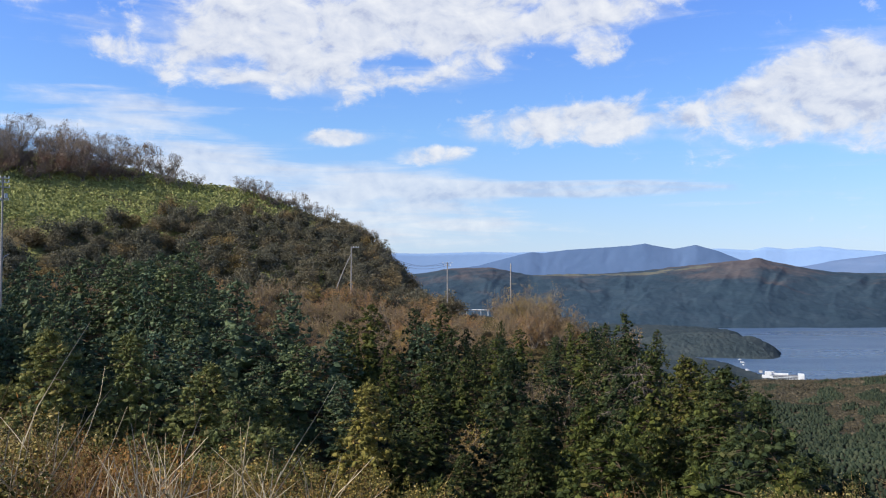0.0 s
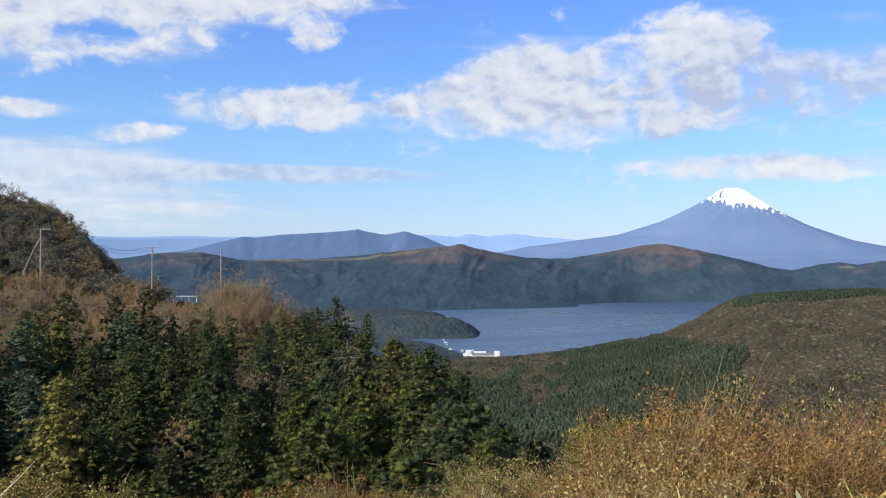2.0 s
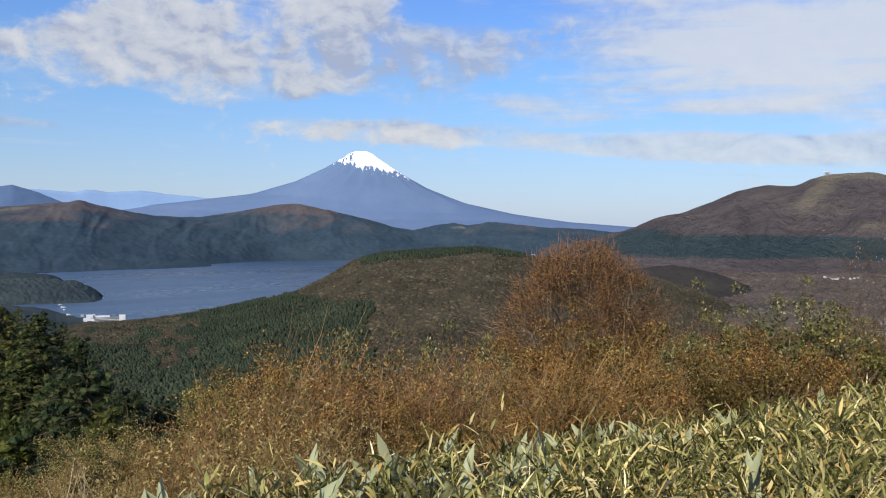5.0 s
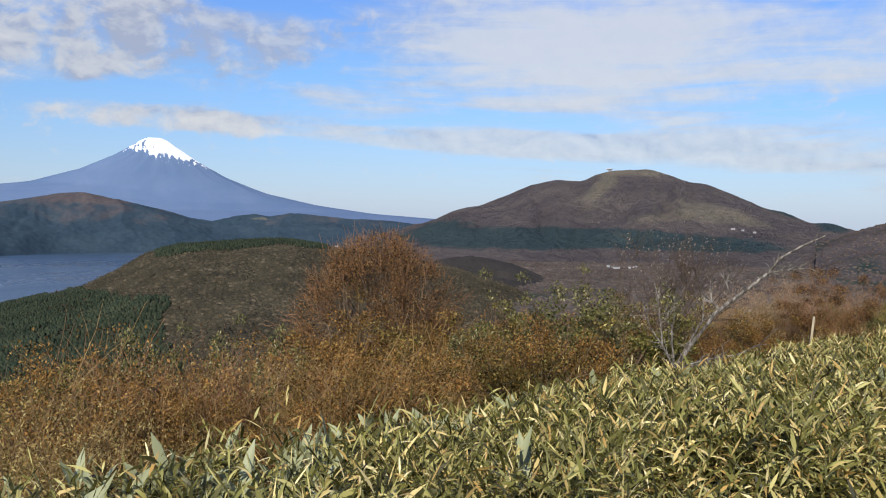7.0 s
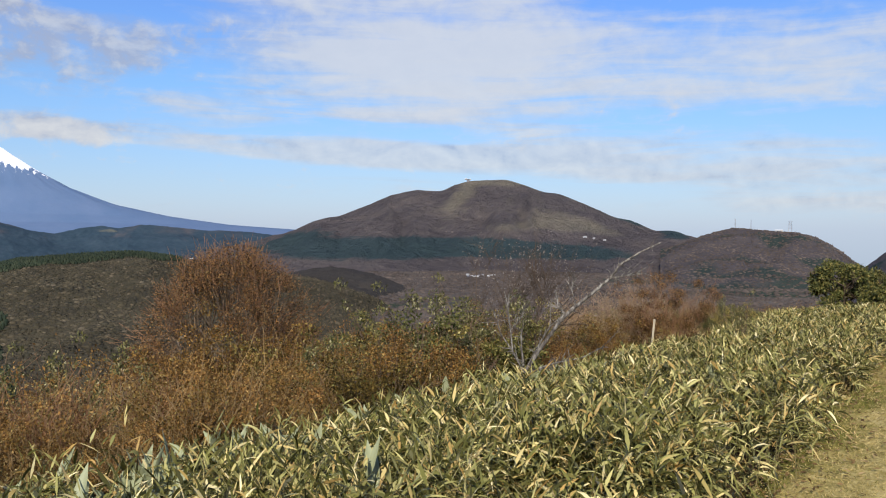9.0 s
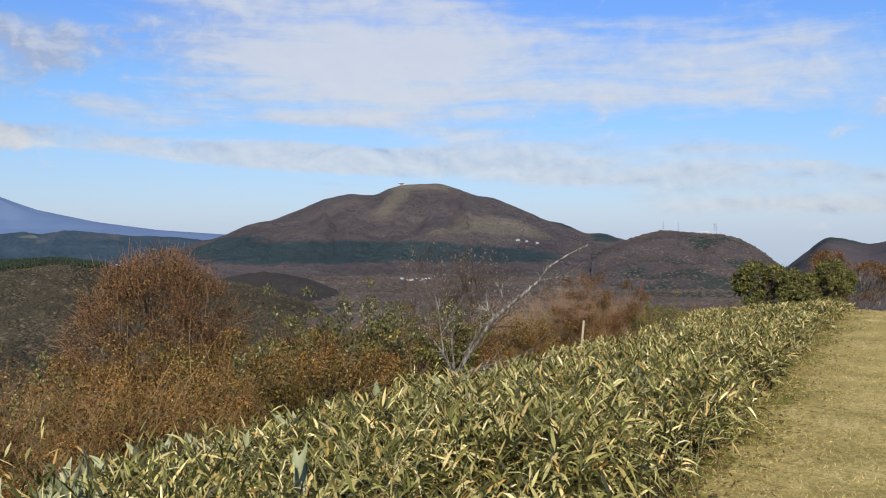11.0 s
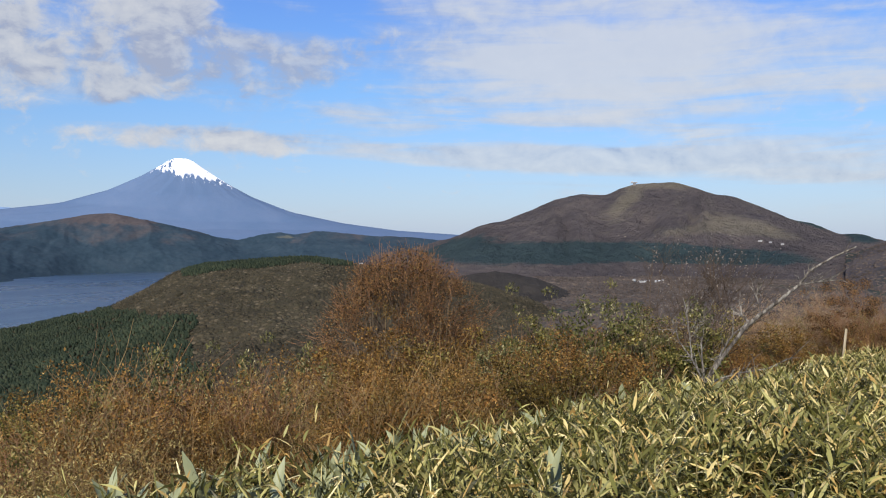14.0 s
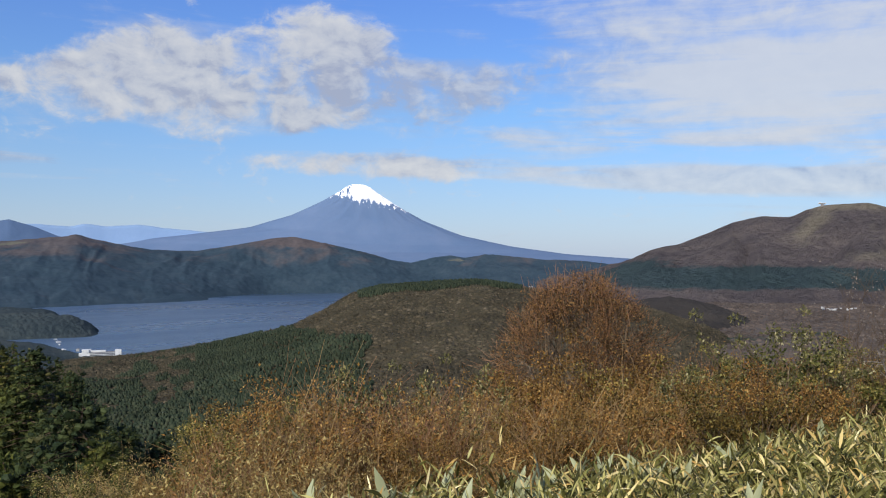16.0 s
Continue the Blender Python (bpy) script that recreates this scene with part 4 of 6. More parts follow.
def grow(rng, stems, height, spread, levels, twigs, lean=(0, 0), thick=0.02, wiggle=0.10, kick=0.7):
    """Branching polylines from the foot: returns paths with radii, and the points and directions of the last level."""
    paths, ends = [], []

    def shoot(start, d, length, radius, level):
        m = 4 if level == levels else 6
        pts, q, e = [start], start, d
        for _ in range(m - 1):
            e = unit(e + rng.normal(0, wiggle, 3) + np.array([0, 0, 0.05]))
            q = q + e * length / (m - 1)
            pts.append(q)
        pts = np.array(pts)
        paths.append((pts, radius * np.linspace(1, 0.35, m)))
        if level == levels:
            for k in range(1, m):
                ends.append((pts[k], unit(pts[k] - pts[k - 1])))
            return
        for k in range(twigs):
            s = rng.uniform(0.3, 1.0)
            i = min(int(s * (m - 1)), m - 2)
            p = pts[i] + (pts[i + 1] - pts[i]) * (s * (m - 1) - i)
            dd = unit(unit(pts[i + 1] - pts[i]) + rng.normal(0, kick, 3) * np.array([1, 1, 0.7]) + np.array([0, 0, 0.15]))
            shoot(p, dd, length * rng.uniform(0.38, 0.62), radius * 0.5, level + 1)

    for i in range(stems):
        a = i * 2.39996 + rng.normal(0, 0.3)
        tilt = spread * math.sqrt(rng.uniform(0.02, 1))
        d = unit(np.array([math.cos(a) * tilt + lean[0], math.sin(a) * tilt + lean[1], 1.0]))
        shoot(np.array([math.cos(a), math.sin(a), 0]) * 0.06 * height * rng.random(), d, height * rng.uniform(0.6, 0.85), thick * rng.uniform(0.6, 1.1), 1)
    return paths, np.array([e[0] for e in ends]), np.array([e[1] for e in ends])


def make_shrub(name, label, category, group, seed, stems, height, spread, levels, twigs, leaf, leaf_count, leaf_size, leaf_material, twig_material, thick=0.014, shape=0.55, sides=3, kick=0.7, parts=("stem", "foliage"), dome=None, clumps=0, radius=0.15, split=False):
    rng = np.random.default_rng(seed)
    root = tagged(new(name), label, category, group)
    paths, p, d = grow(rng, stems, height, spread, levels, twigs, thick=thick, kick=kick)
    if dome:
        def tuck(q):
            q = np.array(q, float)
            c, s = np.array([0, 0, dome[0]]), np.array([dome[1], dome[1], dome[2]])
            w = (q - c) / s
            n = np.linalg.norm(w, axis=-1, keepdims=True)
            w = w * np.where(n > 0.75, (0.75 + 0.25 * np.tanh((n - 0.75) * 2.2)) / np.maximum(n, 1e-6), 1.0)
            return np.where(q[..., 2:3] > 0.35, c + w * s, q)
        paths = [(tuck(a), r) for a, r in paths]
        p = tuck(p)
    if split:
        for path in [q for q in paths if q[0][0][2] < 0.05]:
            v, f = tubes([path], sides + 1)
            quick(parts[0], v, f, twig_material, root, True)
        v, f = tubes([q for q in paths if q[0][0][2] >= 0.05], sides)
        tagged(quick("twig_spray", v, f, twig_material, root), kind="stuff")
    else:
        v, f = tubes(paths, sides)
        quick(parts[0], v, f, twig_material, root)
    if leaf_count and clumps:
        v, f = clumped(rng, p, clumps, radius, leaf_count, leaf_size, shape, leaf)
        quick(parts[1], v, f, leaf_material, root)
    elif leaf_count:
        k = rng.integers(0, len(p), leaf_count)
        size = leaf_size * rng.uniform(0.6, 1.25, leaf_count)
        base = p[k] + rng.normal(0, leaf_size * 0.9, (leaf_count, 3))
        al = unit(d[k] * 0.5 + rng.normal(0, 0.7, (leaf_count, 3)))
        ac = unit(np.cross(al, random_dirs(rng, leaf_count) * 0.8 + np.array([0, 0, 0.9])))
        v, f = kites(base, al, ac, size, size * shape, leaf)
        quick(parts[1], v, f, leaf_material, root)
    return root


def clumped(rng, p, clumps, radius, count, size, shape, fold, lift_up=0.35):
    """Leaves in rounded clumps round some of the points, their faces turned outwards."""
    clumps = min(clumps, len(p))
    centres = p[rng.permutation(len(p))[:clumps]]
    rad = radius * rng.uniform(0.55, 1.35, clumps)
    k = rng.choice(clumps, count, p=rad ** 2 / (rad ** 2).sum())
    out = random_dirs(rng, count)
    base = centres[k] + out * (rad[k] * rng.random(count) ** 0.45)[:, None] * np.array([1, 1, 0.8])
    face = unit(out + np.array([0, 0, lift_up]) + rng.normal(0, 0.42, (count, 3)))
    al = unit(np.cross(face, random_dirs(rng, count)) + out * 0.45)
    ac = unit(np.cross(face, al))
    size = size * rng.uniform(0.6, 1.3, count)
    return kites(base, al, ac, size, size * shape, fold)


def stand(bearing, r, z=None):
    """A place on the bank for a thing."""
    p = at(bearing, r)
    return Vector((p.x, p.y, float(ground_height(p.x, p.y)) - 0.03 if z is None else z))


def place(ob, p, scale, turn):
    ob.scale = (scale,) * 3 if np.ndim(scale) == 0 else scale
    ob.location = p
    ob.rotation_euler = (0, 0, turn)


def planted(kinds, spots, rng, tilt=0.05, vary=0.08):
    """Copies of the model plants at the spots (point, scale); the models themselves take the first spots."""
    used = set()
    for i, (p, s) in enumerate(spots):
        k = int(rng.integers(0, len(kinds)))
        m = Matrix.Translation(p) @ Euler((rng.normal(0, tilt), rng.normal(0, tilt), rng.uniform(0, 6.28))).to_matrix().to_4x4()
        if k not in used:
            used.add(k)
            ob = kinds[k]
            ob.matrix_basis = m
        else:
            ob = copy_thing(kinds[k], m)
        sx = s * rng.uniform(1 - vary, 1 + vary * 1.4)
        ob.scale = (sx, sx, s)
    for k, ob in enumerate(kinds):
        if k not in used:
            for o in (*ob.children_recursive, ob):
                bpy.data.objects.remove(o)


rng = np.random.default_rng(21)

# conifers of the slope
sizes = [(11.5, 1.0), (12.5, 1.1), (10.0, 1.05), (13.0, 0.95), (9.0, 0.9)]
conifers = [make_conifer(100 + i, h, g) for i, (h, g) in enumerate(sizes)]
near_conifers = [make_conifer(110 + i, h, g, 2.4) for i, (h, g) in enumerate(sizes)]
spots, brown_spots = [], []
for r in [*np.arange(50, 112, 7.6), *np.arange(112, 176, 6.6)]:
    n = int(math.radians(64) * r / (7.4 if r < 112 else 6.4))
    for k in range(n):
        b = -37 + 65 * (k + rng.uniform(0.05, 0.95)) / n
        rr = r + rng.uniform(-3.0, 3.0)
        top = np.interp(b, [-40, 0, 12, 28], [190, 185, 150, 95])
        if rr > top - 4:
            continue
        z = on_ridge(SLOPE, b, rr)
        brown = (rr > np.interp(b, [-40, -27, -16, -11, 0, 6, 10, 28], [150, 150, 160, 118, 138, 142, 170, 170])) or rng.random() < 0.07
        (brown_spots if brown else spots).append((Vector((*at(b, rr).xy, z - 0.2)), rng.uniform(0.72, 1.22) * float(np.interp(b, [-30, -14, -8, 8, 12, 26], [1.42, 1.3, 0.95, 1.0, 1.25, 1.1]))))
def kept_under(p, s, tall=12.2):
    """The scale that keeps a tree of the wood under the outline of the wood."""
    b, r = math.degrees(math.atan2(p.x, p.y)), p.xy.length
    lid = np.interp(b, [-38, -27, -24, -20, -16.8, -14, -11.5, -7.4, -3.2, 1, 3.7, 7, 10.8, 14.7, 16.5, 18.7, 20.7, 22.5, 24.7, 28], [3.4, 2.3, 1.2, 0.9, 2.5, 0.9, -0.8, -1.1, -1.5, -2.2, -2.9, -3.2, -2.1, -3.6, -4.8, -6.2, -8.0, -9.4, -11.6, -15])
    return min(s, (lift(r, float(lid)) - p.z) / tall)


for b in np.arange(13, 27.5, 2.4):
    for r in (50, 59, 68, 77, 87):
        bb, rr = b + rng.uniform(-1.3, 1.3), r + rng.uniform(-3, 3)
        p = Vector((*at(bb, rr).xy, on_ridge(SLOPE, bb, rr) - 0.2))
        s = kept_under(p, 9.0) * rng.uniform(0.75, 0.95)
        if s < 1.5:
            spots.append((p, s))
spots = [(p, kept_under(p, s)) for p, s in spots]
spots = [(p, s) for p, s in spots if s > 0.35]
# Trees west of a wavy line take the greens with sunlight painted in.
sunlit_conifers = [make_conifer(120 + i, h, g, 2.4, M_SUNLITCON, "sunlit yellow-green bushy conifer on the valley slope") for i, (h, g) in enumerate(sizes[:3])]
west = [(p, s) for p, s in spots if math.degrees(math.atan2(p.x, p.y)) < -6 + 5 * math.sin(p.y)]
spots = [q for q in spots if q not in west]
planted(sunlit_conifers, [(p, s * float(rng.uniform(0.88, 1.10))) for p, s in west if p.xy.length < 92], rng, 0.05, 0.2)
mid_conifers = [make_conifer(130 + i, h, g, 1.0, M_MIDCON, "blue-green conifer on the valley slope") for i, (h, g) in enumerate(sizes[:3])]
planted(mid_conifers, [(p, s * float(rng.uniform(0.85, 1.08))) for p, s in west if p.xy.length >= 92], rng, 0.05, 0.2)
planted(near_conifers, [(p, s * float(rng.uniform(0.88, 1.10))) for p, s in spots if p.xy.length < 96], rng, 0.05, 0.2)
planted(conifers, [(p, s * float(rng.uniform(0.85, 1.08))) for p, s in spots if p.xy.length >= 96], rng, 0.05, 0.2)


def make_bare_conifer(seed, height):
    """A dead conifer: trunk, drooping boughs and hanging grey twigs."""
    r_ = np.random.default_rng(seed)
    root = tagged(new("dead_conifer"), "dead grey conifer standing among green ones", "tree", "dead conifers of the valley wood")
    v, f = tubes([([(0, 0, 0), (0.05, 0, height * 0.5), (0, 0.05, height)], [0.15, 0.10, 0.03])], 6)
    quick("trunk", v, f, M_DEADBOUGH, root)
    for i in range(34):
        h = 0.2 + 0.78 * i / 34
        a = i * 2.4 + r_.normal(0, 0.3)
        o = np.array([math.cos(a), math.sin(a), 0])
        reach = 2.4 * (1 - h) ** 0.6 + 0.4
        c = lambda t: np.array([0, 0, h * height]) + o * reach * t + np.array([0, 0, (0.25 * t - 0.5 * t * t) * reach])
        v, f = tubes([(np.array([c(t) for t in (0, 0.35, 0.7, 1.0)]), np.array([0.034, 0.026, 0.018, 0.010]))], 3)
        bough = quick("bough", v, f, M_DEADBOUGH, root)
        paths = []
        for _ in range(22):
            q = c(r_.uniform(0.2, 1.0))
            paths.append((np.array([q, q + o * 0.2 + r_.normal(0, 0.2, 3) - np.array([0, 0, 0.14])]), np.array([0.018, 0.008])))
        v, f = tubes(paths, 3)
        tagged(quick("twig_spray", v, f, M_DEADBOUGH, bough), kind="stuff")
    return root


dead = [make_bare_conifer(150 + i, h) for i, h in enumerate((8.0, 6.5))]
dead_spots = []
for b_, r_b, top in ((12.2, 98, -4.3), (19.6, 78, -8.9)):
    p = Vector((*at(b_, r_b).xy, on_ridge(SLOPE, b_, r_b) - 0.2))
    dead_spots.append((p, (lift(r_b, top) - p.z) / 7.3))
planted(dead, dead_spots, rng)

# leafless and rusty trees among and above them
thickets = [make_shrub("autumn_tree", "leafless brown autumn tree on the valley slope", "tree", "bare trees of the valley slope", 200 + i, 8, h, 0.9, 2, 7, 0.1, 2500, 0.18, M_TAN, M_GREYBARK, 0.07, 0.6) for i, h in enumerate((5.0, 4.2, 5.6))]
for r in np.arange(130, 190, 5.0):
    for b in np.arange(-17, 9.5, 2.0):
        bb, rr = b + rng.uniform(-1, 1), r + rng.uniform(-2.5, 2.5)
        if rr > np.interp(bb, [-16, -11, 0, 6, 10], [165, 128, 146, 150, 150]) and rr < np.interp(bb, [-40, 0, 12, 28], [190, 185, 150, 95]) + 2:
            brown_spots.append((Vector((*at(bb, rr).xy, on_ridge(SLOPE, bb, rr) - 0.3)), rng.uniform(0.6, 0.95) * float(np.interp(bb, [-16, -4, 1, 4, 9], [0.8, 0.85, 0.6, 1.15, 1.3]))))
fluffy = [make_shrub("fluffy_autumn_tree", "spreading tan autumn tree beside the road", "tree", "tan trees beside the road", 206 + i, 9, 5.4, 1.0, 3, 6, 0.1, 6500, 0.13, M_TAN, M_GREYBARK, 0.07, 0.6) for i in range(2)]
fluffy_spots = []
for b_, r_b, s_b in ((4.6, 160, 1.5), (5.6, 158, 1.75), (6.6, 156, 1.85), (7.6, 154, 1.55), (8.3, 152, 1.2), (6.0, 150, 1.3), (7.2, 148, 1.2), (-22.5, 140, 1.3), (-20.6, 138, 1.2)):
    fluffy_spots.append((Vector((*at(b_, r_b).xy, on_ridge(SLOPE, b_, r_b) - 0.3)), s_b * 0.9))
planted(fluffy, fluffy_spots, rng)
def below_rail(p, s):
    b, r = math.degrees(math.atan2(p.x, p.y)), p.xy.length
    return min(s, max(0.25, (lift(r, -2.5) - p.z) / 5.0)) if 0.0 < b < 3.5 else s


for b_ in np.arange(-30, -8, 1.5):
    for r_b in (50, 55, 61):
        bb, rr = b_ + rng.uniform(-0.7, 0.7), r_b + rng.uniform(-2, 2)
        brown_spots.append((Vector((*at(bb, rr).xy, on_ridge(SLOPE, bb, rr) - 0.2)), rng.uniform(0.35, 0.6)))
planted(thickets, [(p, below_rail(p, s * 0.95)) for p, s in brown_spots], rng)

# dull bushes over the lower face of the hill, bare trees along its crest
bushes = [make_shrub("hill_bush", "dull brown leafy bush on the hillside", "bush", "bushes of the hillside", 230 + i, 9, 4.0, 1.1, 2, 5, 0.1, 2600, 0.30, M_DARKBUSH, M_GREYBARK, 0.04, 0.7, clumps=26, radius=1.05) for i in range(3)]
spots = []
for b in np.arange(-30, 1.0, 1.0):
    top = np.interp(b, [-36, -27, -23, -18, -12, -8, -5, -1], [1.4, 1.8, 2.8, 3.9, 3.9, 3.4, 2.6, -1])
    for rr in np.arange(176, 262, 6.0):
        bb, r2 = b + rng.uniform(-0.5, 0.5), rr + rng.uniform(-3, 3)
        z = on_ridge(HILL, bb, r2)
        if math.degrees(math.atan2(z - EYE, r2)) < top and rng.random() < 0.92:
            spots.append((Vector((*at(bb, r2).xy, z - 0.3)), rng.uniform(0.8, 1.25)))
planted(bushes, spots, rng)
crest_trees = [make_shrub("bare_tree", "leafless grey tree on the hill crest", "tree", "bare trees of the hill crest", 250 + i, 5, h, 1.0, 3, 6, 0.1, 2300, 0.22, M_GREYLEAF, M_GREYBARK, 0.11, 0.45, kick=0.9, dome=(h * 0.62, h * 0.62, h * 0.42)) for i, h in enumerate((6.4, 5.6, 7.2))]
spots = []
for b, r, s in [(-18.0, 248, 1.0), (-17.2, 246, 0.85), (-16.2, 252, 0.75), (-14.2, 250, 0.35), (-13.2, 250, 0.95), (-12.6, 251, 1.05), (-12.0, 250, 0.8), (-11.2, 249, 0.75), (-10.4, 249, 0.8), (-9.9, 247, 0.9), (-9.3, 246, 1.0), (-8.7, 246, 0.85), (-7.8, 245, 0.75), (-6.8, 242, 0.5), (-6.0, 240, 0.65), (-5.2, 236, 0.8), (-4.3, 232, 0.7), (-3.4, 228, 0.7), (-2.6, 225, 0.65), (-1.9, 222, 0.6)]:
    spots.append((Vector((*at(b, r).xy, on_ridge(HILL, b, r) - 0.2)), s))
for b in np.arange(-38, -18.3, 1.15):
    for r in (243, 254, 264):
        bb = b + rng.uniform(-0.4, 0.4)
        if r < 245 and bb > -21:
            continue
        spots.append((Vector((*at(bb, r).xy, on_ridge(HILL, bb, r) - 0.2)), rng.uniform(1.15, 1.6)))
planted(crest_trees, spots, rng)
brown_trees = [make_shrub("autumn_tree", "brown-leaved autumn tree on the hill crest", "tree", "brown trees of the hill crest", 256 + i, 6, 6.0, 1.0, 3, 6, 0.1, 5200, 0.20, M_CRESTLEAF, M_GREYBARK, 0.10, 0.5, kick=0.9, dome=(4.2, 4.2, 2.9)) for i in range(2)]
spots = []
for b, r, s in [(-27.6, 236, 1.0), (-26.6, 240, 1.1), (-25.8, 234, 0.85), (-24.9, 237, 1.15), (-24.0, 241, 1.0), (-23.0, 238, 1.05), (-22.1, 240, 1.1), (-21.2, 243, 0.95), (-20.2, 246, 0.8), (-27.0, 248, 1.25), (-25.0, 250, 1.2), (-23.2, 250, 1.2), (-21.6, 251, 1.1), (-11.9, 246, 0.62), (-11.2, 244, 0.55), (-30, 240, 1.1), (-32, 242, 1.2), (-34.5, 240, 1.1)]:
    spots.append((Vector((*at(b, r).xy, on_ridge(HILL, b, r) - 0.3)), s))
planted(brown_trees, spots, rng)


# woods of the promontory: crowns too many to count
def make_wood(name, material, label, inside, seed, spacing, tall, wide, hill=PROM, reach=(380, 1360), span=(17, 63), category="forest", tufts=False):
    r_ = np.random.default_rng(seed)
    pts = []
    for r in np.arange(*reach, spacing):
        n = int(math.radians(span[1] - span[0]) * r / spacing)
        b = span[0] + (span[1] - span[0]) * (np.arange(n) + r_.uniform(0, 1, n)) / n
        q = r + r_.uniform(-0.9, 0.9, n) * spacing
        keep = (q < np.interp(b, [16, 24, 36, 66], [1385, 1335, 1125, 1055])) if hill is PROM else np.full(n, True)
        keep &= inside(b, q, r_.random(n))
        for bb, qq in zip(b[keep], q[keep]):
            pts.append((*at(bb, qq).xy, hill(bb, qq) if callable(hill) else on_ridge(hill, bb, qq)))
    pts = np.array(pts)
    n = len(pts)
    h, w = tall * r_.uniform(0.7, 1.2, n), wide * r_.uniform(0.75, 1.25, n)
    if tall < wide:
        w = w * r_.uniform(0.6, 1.5, n)
        if tufts:
            k = np.repeat(np.arange(n), 8)
            m = len(k)
            base = pts[k] + np.stack([r_.normal(0, 0.3, m) * w[k], r_.normal(0, 0.3, m) * w[k], h[k] * r_.uniform(-0.2, 0.4, m)], -1)
            al = unit(np.stack([r_.normal(0, 0.6, m), r_.normal(0, 0.6, m), np.full(m, 0.8)], -1))
            v, f = kites(base, al, unit(np.cross(al, random_dirs(r_, m))), h[k] * r_.uniform(0.4, 0.75, m), w[k] * r_.uniform(0.18, 0.36, m), 0.1)
        else:
            v, f = lumps(r_, pts - np.array([0, 0, 1.0]) * (w * 0.12)[:, None], w * 0.58, 0.62, (0.6, 1.25))
            k = np.repeat(np.arange(n), 5 if reach[0] < 800 else 1)
            m = len(k)
            out = random_dirs(r_, m) * np.array([1, 1, 0.5]) + np.array([0, 0, 0.45])
            base = pts[k] + out * (w[k] * 0.40)[:, None]
            al = unit(out + r_.normal(0, 0.4, (m, 3)))
            v2, f2 = kites(base, al, unit(np.cross(al, random_dirs(r_, m))), h[k] * r_.uniform(0.25, 0.55, m), w[k] * r_.uniform(0.10, 0.22, m), 0.1)
            f = np.concatenate([f, np.concatenate([f2[:, (0, 1, 2)], f2[:, (0, 2, 3)]]) + len(v)])
            v = np.concatenate([v, v2])
        tagged(quick(name, v, f, material, smooth=True), label, category, kind="stuff")
        return
    ring = np.arange(5) * 2 * math.pi / 5
    vs = [pts + np.stack([0 * h, 0 * h, h], -1)]
    for k, (fh, fw) in enumerate(((0.55, 0.75), (0.05, 1.0)) if tall > wide * 1.4 else ((0.7, 0.75), (0.15, 1.0))):
        for a in ring + 0.6 * k:
            j = r_.uniform(0.7, 1.3, n)
            vs.append(pts + np.stack([np.cos(a) * w * fw * j / 2, np.sin(a) * w * fw * j / 2, h * fh * r_.uniform(0.85, 1.15, n)], -1))
    v = np.stack(vs, 1)
    tri = [(0, 1 + k, 1 + (k + 1) % 5) for k in range(5)]
    for k in range(5):
        a, b2, c, d = 1 + k, 6 + k, 6 + (k + 1) % 5, 1 + (k + 1) % 5
        tri += [(a, b2, c), (a, c, d)]
    f = (np.array(tri)[None] + 11 * np.arange(n)[:, None, None]).reshape(-1, 3)
    ob = quick(name, v.reshape(-1, 3), f, material, smooth=True)
    tagged(ob, label, category, kind="stuff")


def conifer_zone(b, r):
    el = np.degrees(np.arctan2([on_ridge(PROM, x, y) - EYE for x, y in zip(b, r)], r))
    sway = b + 2.6 * (fbm(r * 0.012 + 7, b * 0.5, 3) - 0.5)
    edge = np.interp(sway, [16, 22, 27, 33, 36, 38.6, 39.2, 41], [-7.4, -7.0, -5.9, -4.8, -5.3, -5.2, -8.5, -11.0])
    wavy = 1.1 * (fbm(b * 0.9, r * 0.012, 4) - 0.5)
    low = el + wavy < edge
    cap = (el > np.interp(b, [37, 38, 41, 46, 49, 51], [9, -2.9, -2.45, -2.05, -2.3, 9]) + wavy * 0.3) & (b > 37.5) & (b < 50.5)
    clearing = (b < 27.5) & (el > -9.6) & (fbm(b * 0.9 + 3, r * 0.016, 3) > 0.47)
    return (low & ~clearing) | cap


make_wood("conifer_forest", M_FARCON, "dense dark green conifer plantation on the promontory", lambda b, r, q: conifer_zone(b, r), 31, 3.2, 3.5, 3.0)
make_wood("broadleaf_forest", M_FARLEAF, "leafless brown broadleaf wood over the promontory", lambda b, r, q: ~conifer_zone(b, r) & (q < 0.92), 32, 4.2, 2.6, 3.7)

make_wood("hill_bamboo_tufts", M_TUFT, "green bamboo grass tufts covering the hill", lambda b, r, q: q < 0.9, 33, 1.15, 0.9, 1.6, HILL, (205, 268), (-33, -1.5), "bamboo grass", True)
make_wood("ridge_broadleaf_wood", M_FARBARE, "leafless wood over the ridge with the masts", lambda b, r, q: q < 0.8, 34, 8.0, 3.6, 5.4, RIGHT, (1320, 2290), (80.5, 93.5))
make_wood("valley_wood", M_FARBARE, "leafless wood over the valley floor", lambda b, r, q: q < 0.9, 36, 9.0, 4.0, 6.0, lambda b, r: float(ground_height(at(b, r).x, at(b, r).y)), (800, 1800), (56, 98))
# ---- bank: bamboo grass, shrubs, dead tree, pine ----


def bank_width(x):
    return np.interp(x, [-14, -4, 0, 1.0, 1.8, 3.0, 5.0, 8.0, 14, 30], [0.5, 0.55, 0.95, 1.8, 2.6, 2.9, 2.85, 2.75, 2.9, 3.3])


